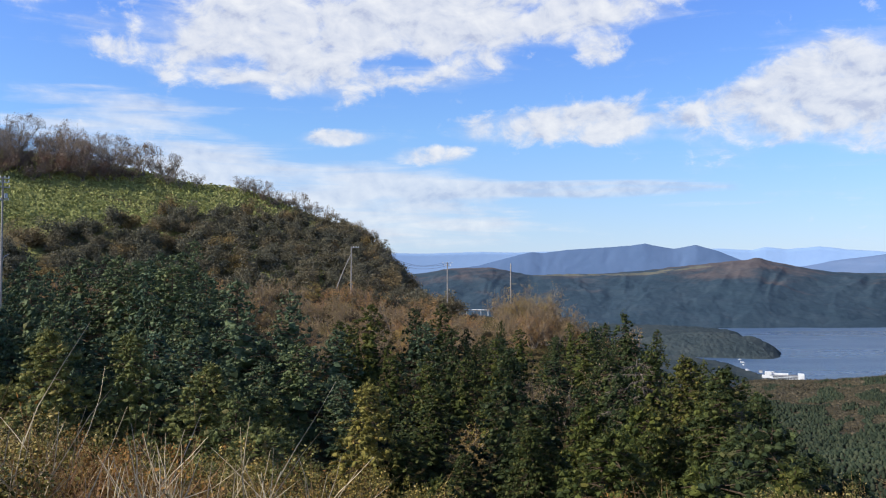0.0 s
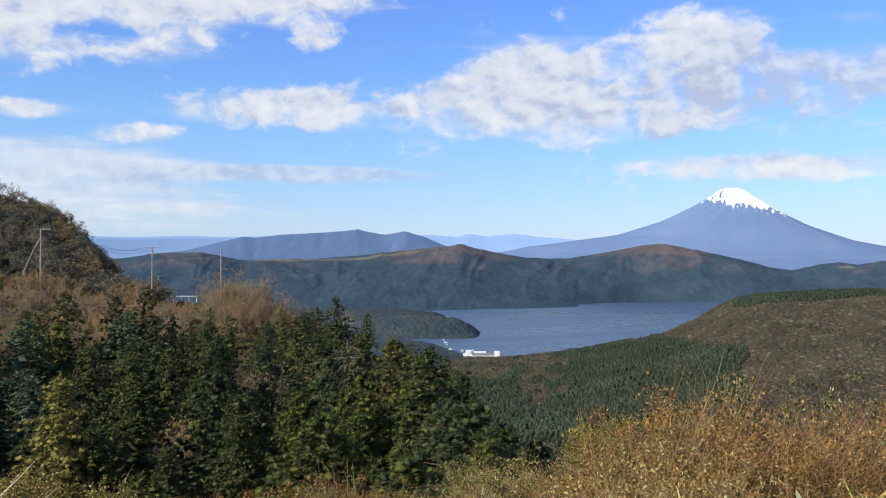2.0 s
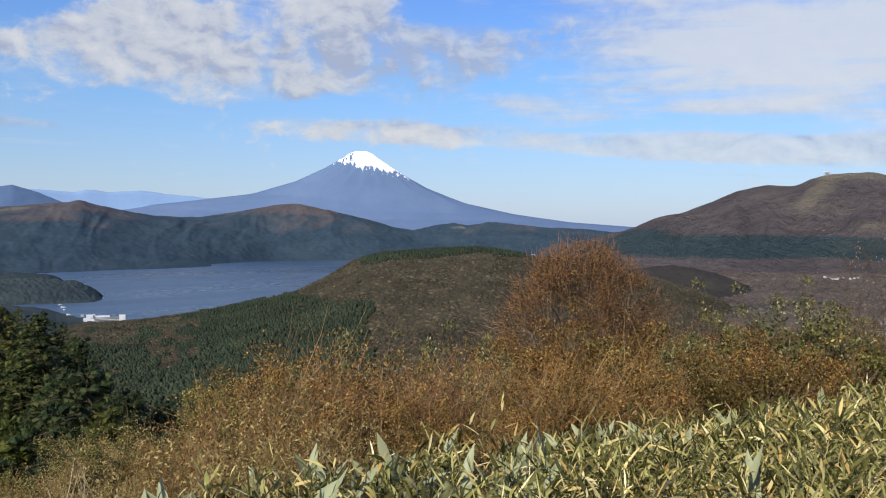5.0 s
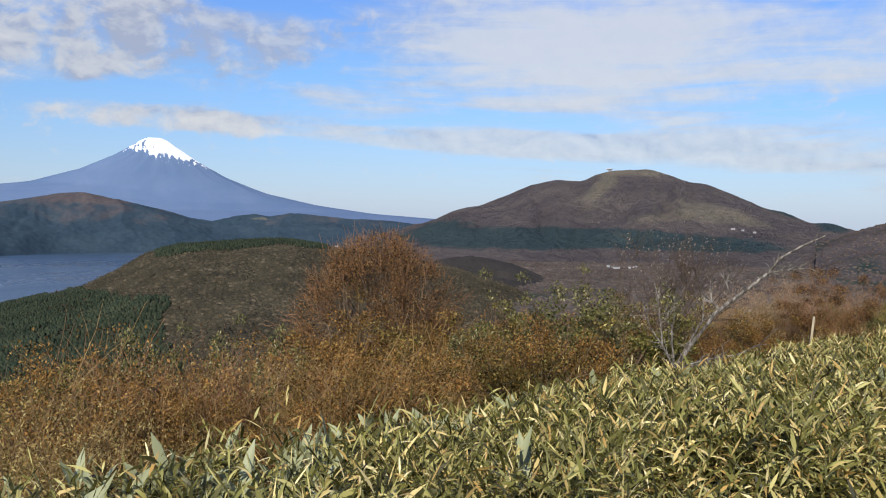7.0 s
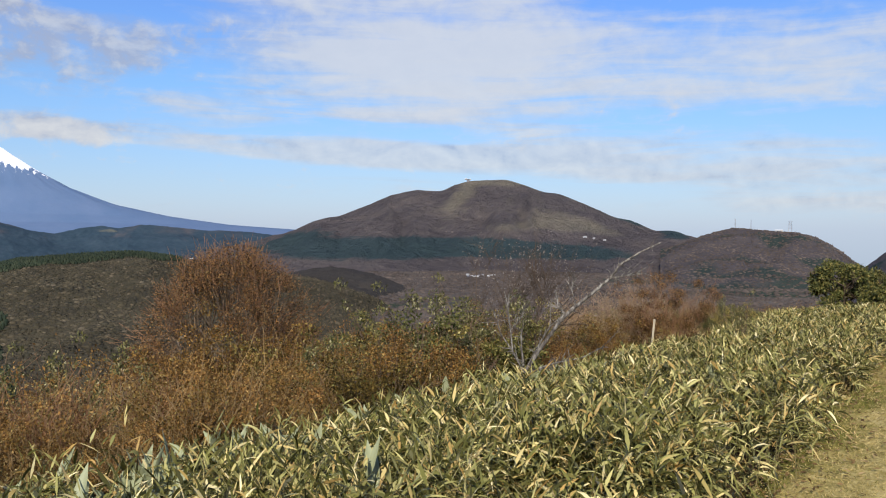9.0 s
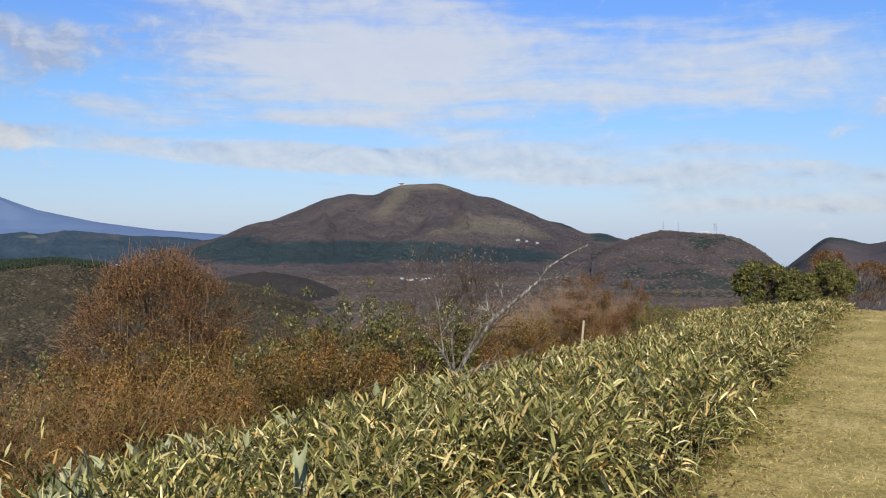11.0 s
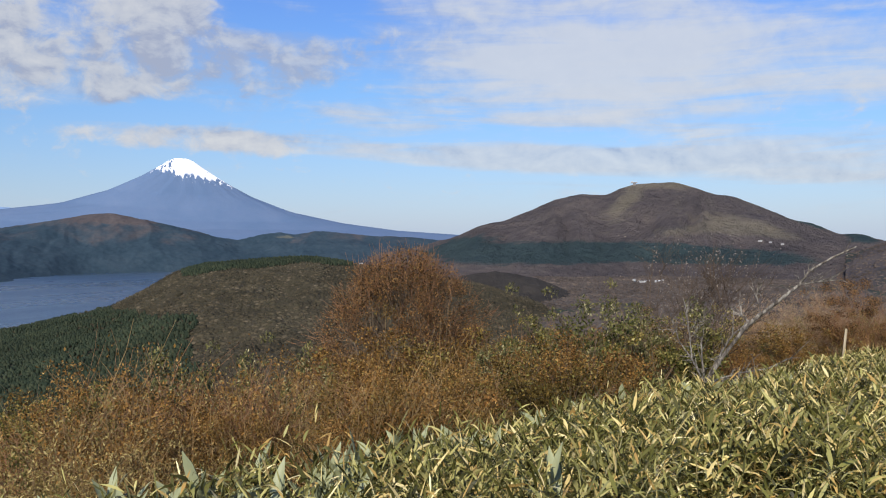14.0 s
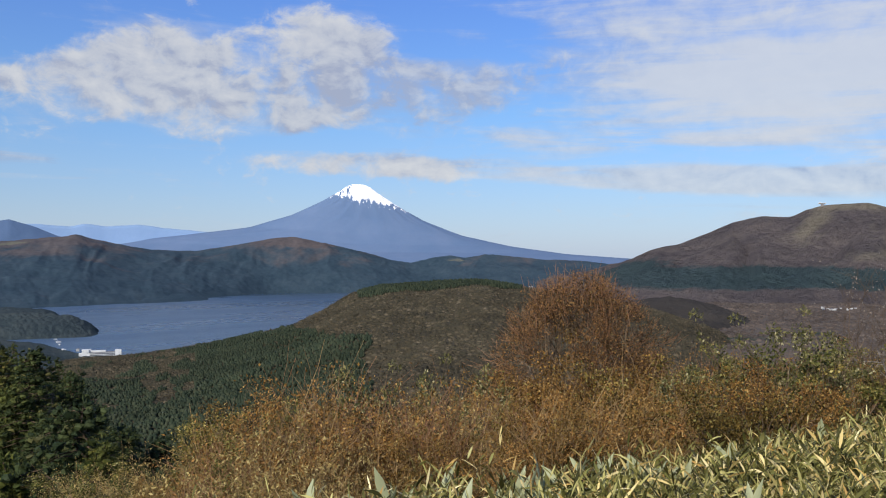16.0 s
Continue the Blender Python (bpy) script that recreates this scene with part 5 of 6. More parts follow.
def bamboo_leaf_mesh(base, along, side, length, width, droop, strips=3):
    """Lance-shaped leaves with a drooping tip; three points across give them a fold."""
    n = len(base)
    up = np.cross(side, along)
    across = (-1, 0, 1) if strips == 3 else (-1, 1)
    cols = []
    for s, w in ((0.0, 0.15), (0.3, 1.0), (0.65, 0.8), (1.0, 0.04)):
        c = base + along * (length * s)[:, None] + np.array([0, 0, -1.0]) * (droop * length * s * s)[:, None]
        for k in across:
            cols.append(c + side * (k * width * w / 2)[:, None] + up * (abs(k) * width * w * 0.18)[:, None])
    v = np.stack(cols, 1)
    m = len(across)
    q = [(m * i + k, m * i + k + 1, m * i + k + m + 1, m * i + k + m) for i in range(3) for k in range(m - 1)]
    f = (np.array(q)[None] + 4 * m * np.arange(n)[:, None, None]).reshape(-1, 4)
    return v.reshape(-1, 3), f


def bamboo_stuff(name, label, count, xs, seed, low, high, far, strips=3):
    r_ = np.random.default_rng(seed)
    x = xs[0] + (xs[1] - xs[0]) * r_.random(count * 3)
    x = x[r_.random(count * 3) < np.clip(2.4 * (fbm(x * 2.2, x * 0.7 + 5, 2) - 0.22), 0.2, 1)][:count]
    d = bank_width(x) * r_.random(count) ** 0.9 + r_.normal(0, 0.05, count)
    y = 1.40 - EDGE_SLOPE * x + d * 1.019
    keep = r_.random(len(x)) < np.clip(3.4 * (fbm(x * 3.0 + 3, y * 3.0, 2) - 0.34), 0.06, 1)
    x, y, d = x[keep], y[keep], d[keep]
    count = len(x)
    g = bank_height(x, y)
    tall = (low + (high - low) * (fbm(x * 1.3, y * 1.3, 3) + r_.normal(0, 0.16, count))) * np.clip(0.6 + d / 0.7, 0.5, 1)
    tall = tall * np.interp(x, [6, 10, 15, 22], [1.0, 0.85, 0.55, 0.34])
    # each culm ends in a fan of leaves; a few more hang lower down
    leaves = 10
    k = np.repeat(np.arange(count), leaves)
    n = len(k)
    order = np.tile(np.arange(leaves), count)
    top = order < 6
    hgt = tall[k] * np.where(top, 1 - 0.05 * order, r_.uniform(0.25, 0.8, n))
    lean = r_.normal(0, 0.10, (count, 2))[k] * (hgt / 0.6)[:, None]
    base = np.stack([x[k] + lean[:, 0] + r_.normal(0, 0.012, n), y[k] + lean[:, 1] + r_.normal(0, 0.012, n), g[k] + hgt], -1)
    a = r_.uniform(0, 2 * math.pi, count)[k] + order * 2.4 + r_.normal(0, 0.5, n)
    rise = np.where(top, 1.6 - 0.32 * order + r_.normal(0, 0.5, n), r_.normal(0.1, 0.6, n))
    al = unit(np.stack([np.cos(a), np.sin(a), rise], -1))
    si = unit(np.cross(al, np.stack([r_.normal(0, 0.7, n), r_.normal(0, 0.7, n), np.ones(n)], -1)))
    ln = r_.uniform(0.20, 0.36, n) * far * np.interp(order, [0, 2, 5], [0.8, 1.0, 0.9])
    v, f = bamboo_leaf_mesh(base, al, si, ln, ln * np.where(r_.random(n) < 0.6, r_.uniform(0.05, 0.09, n), r_.uniform(0.10, 0.16, n)), r_.uniform(0.0, 0.6, n), strips)
    ob = quick(name, v, f, M_BAMBOO, smooth=True)
    tagged(ob, label, "bamboo grass", kind="stuff")
    m = np.arange(count)
    w = [(np.array([[x[i], y[i], g[i]], [x[i] + r_.normal(0, 0.03), y[i] + r_.normal(0, 0.03), g[i] + tall[i] * 0.95]]), np.array([0.004, 0.003])) for i in m[::9]]
    cv, cf = tubes(w, 3)
    cu = quick(name + "_stalks", cv, cf, M_CULM)
    tagged(cu, "thin straw-coloured stalks of the bamboo grass", "bamboo grass", kind="stuff")


bamboo_stuff("bamboo_grass", "dense pale-edged bamboo grass along the path bank", 17000, (0.2, 7.5), 41, 0.46, 0.82, 0.48, 2)
bamboo_stuff("far_bamboo_grass", "lower bamboo grass farther along the path bank", 21000, (7.5, 24.0), 42, 0.36, 0.66, 0.48, 2)
bamboo_stuff("brow_bamboo_grass", "scattered bamboo grass at the brow of the slope", 200, (-5.0, 0.2), 43, 0.3, 0.5, 0.8)


def make_bamboo_plant(seed):
    r_ = np.random.default_rng(seed)
    root = tagged(new("bamboo_plant"), "tall bamboo grass stalk with upright pale leaves", "bamboo grass", "tall bamboo grass on the bank")
    h = r_.uniform(0.55, 0.68)
    hs = np.linspace(0, 1, 5)
    v, f = tubes([(np.stack([0.04 * hs ** 2, 0 * hs, h * hs], -1), 0.005 * (1 - 0.5 * hs))], 4)
    stalk = quick("stalk", v, f, M_STRAW, root)
    for i in range(6):
        a, s = i * 2.4 + r_.normal(0, 0.4), 1 - 0.07 * i
        al = unit(np.array([[math.cos(a) * 0.5, math.sin(a) * 0.5, r_.uniform(0.6, 2.2)]]))
        si = unit(np.cross(al, np.array([[r_.normal(0, 0.5), r_.normal(0, 0.5), 1.0]])))
        ln = np.array([r_.uniform(0.17, 0.30)])
        v, f = bamboo_leaf_mesh(np.array([[0.04 * s * s, 0, h * s]]), al, si, ln, ln * 0.20, np.array([r_.uniform(0, 0.3)]))
        quick("leaf", v, f, M_PALELEAF, stalk, smooth=True)
    return root


plants = [make_bamboo_plant(60 + i) for i in range(6)]
spots = []
for i in range(190):
    x = 1.1 + 8.0 * rng.random() ** 1.35
    d = float(bank_width(x)) * (rng.uniform(0.15, 1.0) if i % 5 == 0 else rng.uniform(0.74, 1.02))
    y = 1.40 - EDGE_SLOPE * x + d * 1.019
    spots.append((Vector((x, y, float(bank_height(x, y)))), rng.uniform(0.85, 1.12)))
planted(plants, [(p, s * float(np.interp(p.x, [2, 5, 9], [1.0, 0.86, 0.72]))) for p, s in spots], rng, 0.12)

corner = [make_bamboo_plant(66)]
planted(corner, [(stand(-26.6, 4.0), 1.15), (stand(-25.6, 4.1), 1.0), (stand(-22.6, 4.0), 0.75)], rng, 0.1)
rust_far = [make_shrub("rusty_shrub", "rust-orange autumn shrub with small leaves", "shrub", "autumn shrubs on the brow", 310 + i, 13, 1.35, 0.66, 2, 9, 0.12, 6200, 0.027, M_RUST, M_STRAWTWIG, 0.008, clumps=64, radius=0.13) for i in range(2)]
rust = [make_shrub("rusty_shrub", "rust-orange autumn shrub with small leaves", "shrub", "autumn shrubs on the brow", 300 + i, 16, 1.35, 0.62, 2, 12, 0.12, 9000, 0.0215, M_RUST, M_STRAWTWIG, 0.008, clumps=80, radius=0.11) for i in range(3)]
olive = [make_shrub("leafy_shrub", "yellow-green broad-leaved shrub turning brown", "shrub", "leafy shrubs on the brow", 320 + i, 10, 1.3, 0.6, 2, 8, 0.15, 3800, 0.043, M_OLIVE, M_TWIG, 0.005, 0.62, clumps=36, radius=0.14) for i in range(2)]
twiggy = [make_shrub("twiggy_shrub", "reddish leafless shrub of fine upright twigs", "shrub", "bare shrubs on the brow", 340 + i, 16, 1.4, 0.5, 2, 10, 0.1, 1100, 0.036, M_RUST, M_PINKTWIG, 0.0075) for i in range(2)]
straw = [make_shrub("dry_weed", "tall straw-coloured dry weed with seed heads", "weed", "dry weeds on the brow", 360 + i, 14, 1.15, 0.30, 2, 7, 0.1, 1800, 0.028, M_STRAW, M_STRAWTWIG, 0.004, 0.4, parts=("stem", "foliage")) for i in range(2)]
dark = [make_shrub("dark_rusty_shrub", "dark rust-brown autumn shrub with small leaves", "shrub", "autumn shrubs on the brow", 330 + i, 12, 1.35, 0.66, 2, 8, 0.12, 8500, 0.030, M_DARKRUST, M_TWIG, 0.006, clumps=75, radius=0.13) for i in range(2)]
fine_olive = [make_shrub("leafy_shrub", "small-leaved yellow-green shrub turning brown", "shrub", "leafy shrubs on the brow", 325 + i, 13, 1.3, 0.6, 2, 9, 0.15, 7000, 0.024, M_OLIVE, M_STRAWTWIG, 0.007, 0.62, clumps=60, radius=0.10) for i in range(2)]
sets = {"e": fine_olive, "d": dark, "f": rust_far, "r": rust, "o": olive, "t": twiggy, "s": straw}
want = {k: [] for k in sets}
for b in np.arange(-38, 96, 1.7):
    for r in np.arange(5.4, 22 if b < 66 else 42, 1.3 if b < 66 else 1.9):
        bb, rr = b + rng.uniform(-1.2, 1.2), r + rng.uniform(-0.6, 0.6)
        p = at(bb, rr)
        d = float(beyond_edge(p.x, p.y))
        if d < float(bank_width(p.x)) + 0.35 or d > 12.5 or rng.random() > (0.54 if rr < 13 else 0.75 if bb > 78 else 0.34):
            continue
        if 67.5 < bb < 80 and rr < 9.5:
            continue
        q = float(np.clip(0.5 + 2.6 * (fbm(p.x * 0.42 + 11, p.y * 0.42 + 5, 2) - 0.5) + rng.normal(0, 0.10), 0.0, 0.999))
        if bb < 26:
            if -9 < bb < 11:
                kind = "o" if q < 0.8 else "d"
            else:
                kind = "s" if q < (0.24 if bb < 2 else 0.55) else "o" if q < (0.72 if bb < 2 else 0.66) else "r" if q < 0.80 else "t"
        elif bb < 42 and rr < 9.0:
            kind = "s" if q < (0.28 if bb < 33 else 0.14) else "r" if q < 0.68 else "e" if q < 0.76 else "t"
        elif bb < 60:
            kind = "e" if q < 0.14 else "d" if q < 0.40 else "r" if q < 0.76 else "t" if q < 0.92 else "s"
        else:
            kind = "o" if q < 0.40 else "d" if q < 0.68 else "r" if q < 0.86 else "t"
        if kind == "o" and rr < 8.5 and bb < 26:
            kind = "e"
        if kind == "r" and rr > 9.5:
            kind = "f"
        aim = np.interp(bb, [-38, -27, -23, -15, -8, 0, 5, 12, 17, 22, 25, 27, 30, 35.5, 47, 58, 66, 72, 80, 90, 96], [-4.5, -6.0, -8.9, -9.9, -11.4, -13.3, -14.4, -13.4, -12.8, -12.2, -11.4, -10.6, -9.6, -7.7, -7.9, -7.3, -5.2, -5.0, -4.9, -4.7, -4.9])
        g = float(ground_height(p.x, p.y))
        s = (lift(rr, aim) - g) / 1.35 * (rng.uniform(0.72, 1.05) if kind in "st" else rng.uniform(0.62, 1.08))
        if s < 0.35:
            continue
        want[kind].append((Vector((p.x, p.y, g - 0.03)), min(s, 1.9)))
for b_, r_b, top in ((43.2, 7.6, -8.2), (42.4, 8.2, -8.6), (35.0, 8.0, -8.9), (30.5, 7.4, -10.6), (48.6, 8.6, -8.6)):
    p = stand(b_, r_b)
    want["t"].append((p, (lift(r_b, top) - p.z) / 1.4))
for b_, r_b, top in ((50.0, 11.6, -6.4), (51.6, 11.2, -6.9), (53.4, 11.4, -6.3), (55.2, 11.6, -5.9), (56.6, 11.0, -6.2)):
    p = stand(b_, r_b)
    want["d"].append((p, (lift(r_b, top) - p.z) / 1.35))
for k in sets:
    planted(sets[k], want[k], rng, 0.08)


def make_stalks(seed):
    root = tagged(new("tall_dry_stalk"), "pale upright leafless stalks of a dead weed", "weed", "tall dead weeds on the brow")
    r_ = np.random.default_rng(seed)
    for i in range(5):
        paths, p, d = grow(r_, 1, 1.25 * r_.uniform(0.7, 1.1), 0.05, 2, 6, lean=tuple(r_.normal(0, 0.22, 2)), thick=0.0088, kick=0.6)
        off = np.array([*r_.normal(0, 0.08, 2), 0])
        v, f = tubes(paths[:1], 3)
        stalk = quick("stalk", v + off, f, M_TALLSTALK, root)
        for path in paths[1:]:
            v, f = tubes([path], 3)
            quick("twig", v + off, f, M_TALLSTALK, stalk)
    return root


stalks = [make_stalks(390 + i) for i in range(3)]
spots = []
for b_, r_b, top in ((-27.5, 5.6, -5.2), (-26.6, 5.0, -5.8), (-24.5, 5.8, -7.4), (-21.5, 5.2, -8.0), (-18.8, 5.0, -6.8), (-17.6, 5.4, -8.6), (-16.2, 5.1, -7.2), (-14.6, 5.5, -8.2), (-13.0, 5.0, -8.4), (-10.5, 5.2, -10.2), (-8.5, 4.8, -10.8), (-6.0, 5.0, -11.2), (22.0, 6.0, -11.6)):
    p = stand(b_, r_b)
    spots.append((p, (lift(r_b, top - 1.2) - p.z) / 1.15))
planted(stalks, spots, rng, 0.06)
undergrowth = [make_shrub("small_bare_tree", "small pinkish leafless tree below the conifers", "tree", "small bare trees below the conifers", 395, 8, 3.4, 0.6, 3, 6, 0.1, 1500, 0.10, M_TAN, M_PINKTWIG, 0.03)]
planted(undergrowth, [(Vector((*at(b_, r_b).xy, on_ridge(SLOPE, b_, r_b) - 0.2)), s_b) for b_, r_b, s_b in ((5.6, 58, 1.3), (8.2, 57, 1.0), (10.0, 60, 0.9), (3.0, 62, 1.1), (17.5, 62, 1.0))], rng)



def make_round_bush(seed):
    """A small round-headed tree: pale stems, limbs running to every part of the crown, fine twigs past its outline."""
    r_ = np.random.default_rng(seed)
    root = tagged(new("round_autumn_bush"), "large round rust-coloured bush with bare pale stems", "bush")
    mid, half = np.array([0, 0, 1.46]), np.array([1.34, 1.34, 1.52])
    n = 290
    d = random_dirs(r_, n)
    d[:, 2] = np.where(d[:, 2] < -0.8, -d[:, 2], d[:, 2])
    bulge = 0.78 + 0.34 * fbm(np.arctan2(d[:, 0], d[:, 1]) * 1.4 + 20, d[:, 2] * 2.2 + 9, 2)
    heads = mid + d * half * (bulge * r_.uniform(0.55, 1.0, n) ** 0.5)[:, None]
    stems, limbs, forks = [], [], []
    for i in range(9):
        a = i * 2.4
        tip = np.array([math.cos(a) * r_.uniform(0.25, 0.6), math.sin(a) * r_.uniform(0.25, 0.6), r_.uniform(1.3, 1.9)])
        t = np.linspace(0, 1, 7)[:, None]
        path = t * tip + np.array([math.cos(a), math.sin(a), 0]) * 0.08 + r_.normal(0, 0.03, (7, 3)) * t
        stems.append((path, 0.026 * np.linspace(1, 0.45, 7)))
        forks.append(path[3:])
    forks = np.concatenate(forks)
    twigs = []
    for c in heads:
        f = forks[np.argmin(np.linalg.norm(forks - c, axis=1) + r_.uniform(0, 0.5, len(forks)))]
        bend = (f + c) / 2 + np.array([0, 0, 0.12]) + r_.normal(0, 0.06, 3)
        limbs.append((np.array([f, bend, c]), np.array([0.010, 0.006, 0.003])))
        for _ in range(9):
            o = unit(c - mid + np.array([0, 0, 0.5]) + r_.normal(0, 0.5, 3))
            q = c + r_.normal(0, 0.07, 3)
            twigs.append((np.array([q, q + o * r_.uniform(0.10, 0.26)]), np.array([0.003, 0.0015])))
    for path in stems:
        v, f = tubes([path], 5)
        quick("stem", v, f, M_BUSHSTEM, root, True)
    for path in limbs:
        v, f = tubes([path], 3)
        quick("limb", v, f, M_TWIG, root)
    v, f = tubes(twigs, 3)
    tagged(quick("twig_spray", v, f, M_PINKTWIG, root), kind="stuff")
    v, f = clumped(r_, heads, n, 0.19, 46000, 0.028, 0.55, 0.12)
    quick("foliage", v, f, M_BUSH, root)
    return root


big = make_round_bush(380)
place(big, stand(52.4, 13.0), (1.03, 1.03, 1.02), 0.4)
red = make_shrub("red_brown_bush", "reddish-brown bush behind the dead tree", "bush", "", 381, 12, 2.0, 0.7, 3, 8, 0.12, 18000, 0.03, M_BUSH, M_PINKTWIG, 0.012, clumps=60, radius=0.16, split=True)
place(red, stand(80.5, 13.6), (0.62, 0.62, 0.60), 1.0)
haze = make_shrub("pink_twig_bush", "pinkish bush of very fine bare twigs", "bush", "pinkish bushes behind the dead tree", 385, 14, 1.8, 0.65, 3, 8, 0.1, 11000, 0.026, M_TAN, M_PALETWIG, 0.009, split=True)
place(haze, stand(77.6, 14.5), (0.74, 0.74, 0.60), 0.5)
for b_, r_b, s_b in ((74.6, 16.0, 0.7), (79.0, 16.5, 0.68), (82.5, 22.0, 0.6)):
    copy_thing(haze, Matrix.Translation(stand(b_, r_b)) @ Euler((0, 0, b_)).to_matrix().to_4x4()).scale = (s_b, s_b, s_b * 0.9)
bare = make_shrub("bare_twig_bush", "leafless grey-brown bush of fine branches", "bush", "", 382, 9, 2.0, 0.5, 3, 9, 0.1, 900, 0.03, M_GREYLEAF, M_BARK, 0.009, split=True)
place(bare, stand(71.5, 11.0), (0.95, 0.95, 0.95), 0.2)
sapling = make_shrub("leafy_sapling", "pale green leafy sapling above the shrubs", "sapling", "leafy saplings among the shrubs", 383, 7, 1.8, 0.45, 2, 10, 0.15, 2000, 0.050, M_SAPLING, M_TWIG, 0.014, 0.5, clumps=26, radius=0.13, split=True)
place(sapling, stand(65.0, 11.0), 0.95, 0.0)
for b_, r_b, top in ((62.6, 10.0, -3.6), (38.8, 9.2, -7.0), (41.2, 9.6, -6.9), (43.8, 9.0, -7.1), (45.6, 9.8, -7.0), (59.8, 9.4, -5.6), (67.6, 10.6, -3.4)):
    p = stand(b_, r_b)
    s_b = (lift(r_b, top) - p.z) / 1.75
    copy_thing(sapling, Matrix.Translation(p) @ Euler((0, 0, b_)).to_matrix().to_4x4()).scale = (s_b * 0.8, s_b * 0.8, s_b)
copy_thing(sapling, Matrix.Translation(stand(84.9, 12.5)) @ Euler((0, 0, 1.3)).to_matrix().to_4x4()).scale = (0.30, 0.30, 0.58)


def near_point(bearing, el, r, view=57.0):
    e = at(view, ARM, EYE)
    d = at(bearing, r)
    return np.array([e.x + d.x, e.y + d.y, EYE + r * math.tan(radians(el))])


def make_dead_tree():
    foot = near_point(72.1, -10.5, 7.6)
    foot[2] = float(ground_height(foot[0], foot[1])) - 0.05
    root = tagged(new("dead_tree"), "bleached leafless dead tree leaning over the bamboo grass", "dead tree")
    P = lambda b, e, r=7.6: near_point(b, e, r)
    base = P(72.2, -9.7)
    trunk = [foot, base, P(73.1, -8.2), P(74.55, -6.15), P(75.4, -5.3), P(76.65, -4.25, 7.7), P(77.8, -3.25, 7.75), P(78.4, -2.35, 7.8), P(79.7, -1.5, 7.85), P(81.0, -0.85, 7.9)]
    v, f = tubes([(trunk, [0.027, 0.023, 0.018, 0.016, 0.018, 0.015, 0.013, 0.011, 0.008, 0.006])], 7)
    wood = [quick("trunk", v, f, M_DEADWOOD, root, True)]
    limbs = [([P(77.8, -3.25, 7.75), P(78.7, -3.08, 7.75), P(80.0, -2.9, 7.75)], 0.016), ([base, P(72.0, -8.05), P(71.97, -6.7)], 0.020),
             ([base, P(71.4, -8.2), P(70.6, -7.1), P(70.1, -5.7)], 0.016), ([P(71.4, -8.2), P(71.25, -6.8), P(71.05, -5.3), P(71.2, -3.9)], 0.013),
             ([base, P(74.2, -8.95, 7.5), P(76.0, -8.55, 7.4), P(77.45, -7.75, 7.4)], 0.017), ([base, P(73.9, -9.25, 7.4), P(75.3, -9.1, 7.3)], 0.013),
             ([P(72.4, -9.3), P(73.3, -7.5), P(73.9, -6.5), P(75.0, -5.6)], 0.020), ([P(74.9, -5.8), P(74.4, -5.2), P(74.3, -4.6)], 0.012), ([P(75.6, -5.2), P(75.3, -4.0), P(75.5, -3.2)], 0.008), ([P(71.2, -6.9), P(71.9, -6.1), P(72.2, -5.3)], 0.007)]
    for pts, rad in limbs:
        v, f = tubes([(pts, np.linspace(rad, rad * 0.3, len(pts)) * 0.62)], 5)
        wood.append(quick("limb", v, f, M_DEADWOOD, root, True))
    r_ = np.random.default_rng(5)
    for bearer, (pts, rad) in zip(wood, [(trunk, 0.02), *limbs]):
        pts = np.array(pts)
        for _ in range(16):
            i = r_.integers(1 if len(pts) > 5 else 0, len(pts) - 1)
            a = pts[i] + (pts[i + 1] - pts[i]) * r_.random()
            d = unit(pts[i + 1] - pts[i]) * 0.6 + r_.normal(0, 0.5, 3)
            v, f = tubes([(np.array([a, a + d * 0.06, a + d * 0.11 + r_.normal(0, 0.02, 3)]), np.array([0.005, 0.0035, 0.0018]))], 3)
            quick("twig", v, f, M_DEADWOOD, bearer)


make_dead_tree()


def make_stake():
    p = near_point(80.15, -8.5, 12.0)
    root = tagged(new("marker_stake"), "thin pale wooden stake leaning in the bamboo grass", "stake")
    g = float(ground_height(p[0], p[1])) - 0.05
    top = near_point(80.5, -5.9, 12.0)
    v, f = tubes([([np.array([p[0], p[1], g]), (np.array([p[0], p[1], g]) + top) / 2, top, top + [0, 0, 0.01]], [0.018, 0.017, 0.016, 0.006])], 6)
    quick("shaft", v, f, M_TALLSTALK, root)


make_stake()


def make_pine(seed, spot, wide, tall):
    root = tagged(new("pine"), "low spreading dark green pine beside the path", "tree", "pines beside the path")
    r_ = np.random.default_rng(seed)
    paths, p, d = grow(r_, 6, 2.2, 1.3, 3, 7, thick=0.05, kick=0.9)

    def tuck(q):
        q = np.array(q, float)
        c, s = np.array([0, 0, 1.15]), np.array([1.25, 1.25, 0.80])
        w = (q - c) / s
        m = np.linalg.norm(w, axis=-1, keepdims=True)
        w = w * np.where(m > 0.7, (0.7 + 0.3 * np.tanh((m - 0.7) * 2.0)) / np.maximum(m, 1e-6), 1.0)
        return np.where(q[..., 2:3] > 0.3, c + w * s, q)

    v, f = tubes([(tuck(a), r) for a, r in paths], 4)
    quick("trunk", v, f, M_BARK, root)
    p = tuck(p)
    v, f = clumped(r_, p[p[:, 2] > 0.55], 90, 0.20, 17000, 0.11, 0.34, 0.1, 0.9)
    quick("crown", v, f, M_PINE, root)
    place(root, spot, (wide, wide, tall), seed)


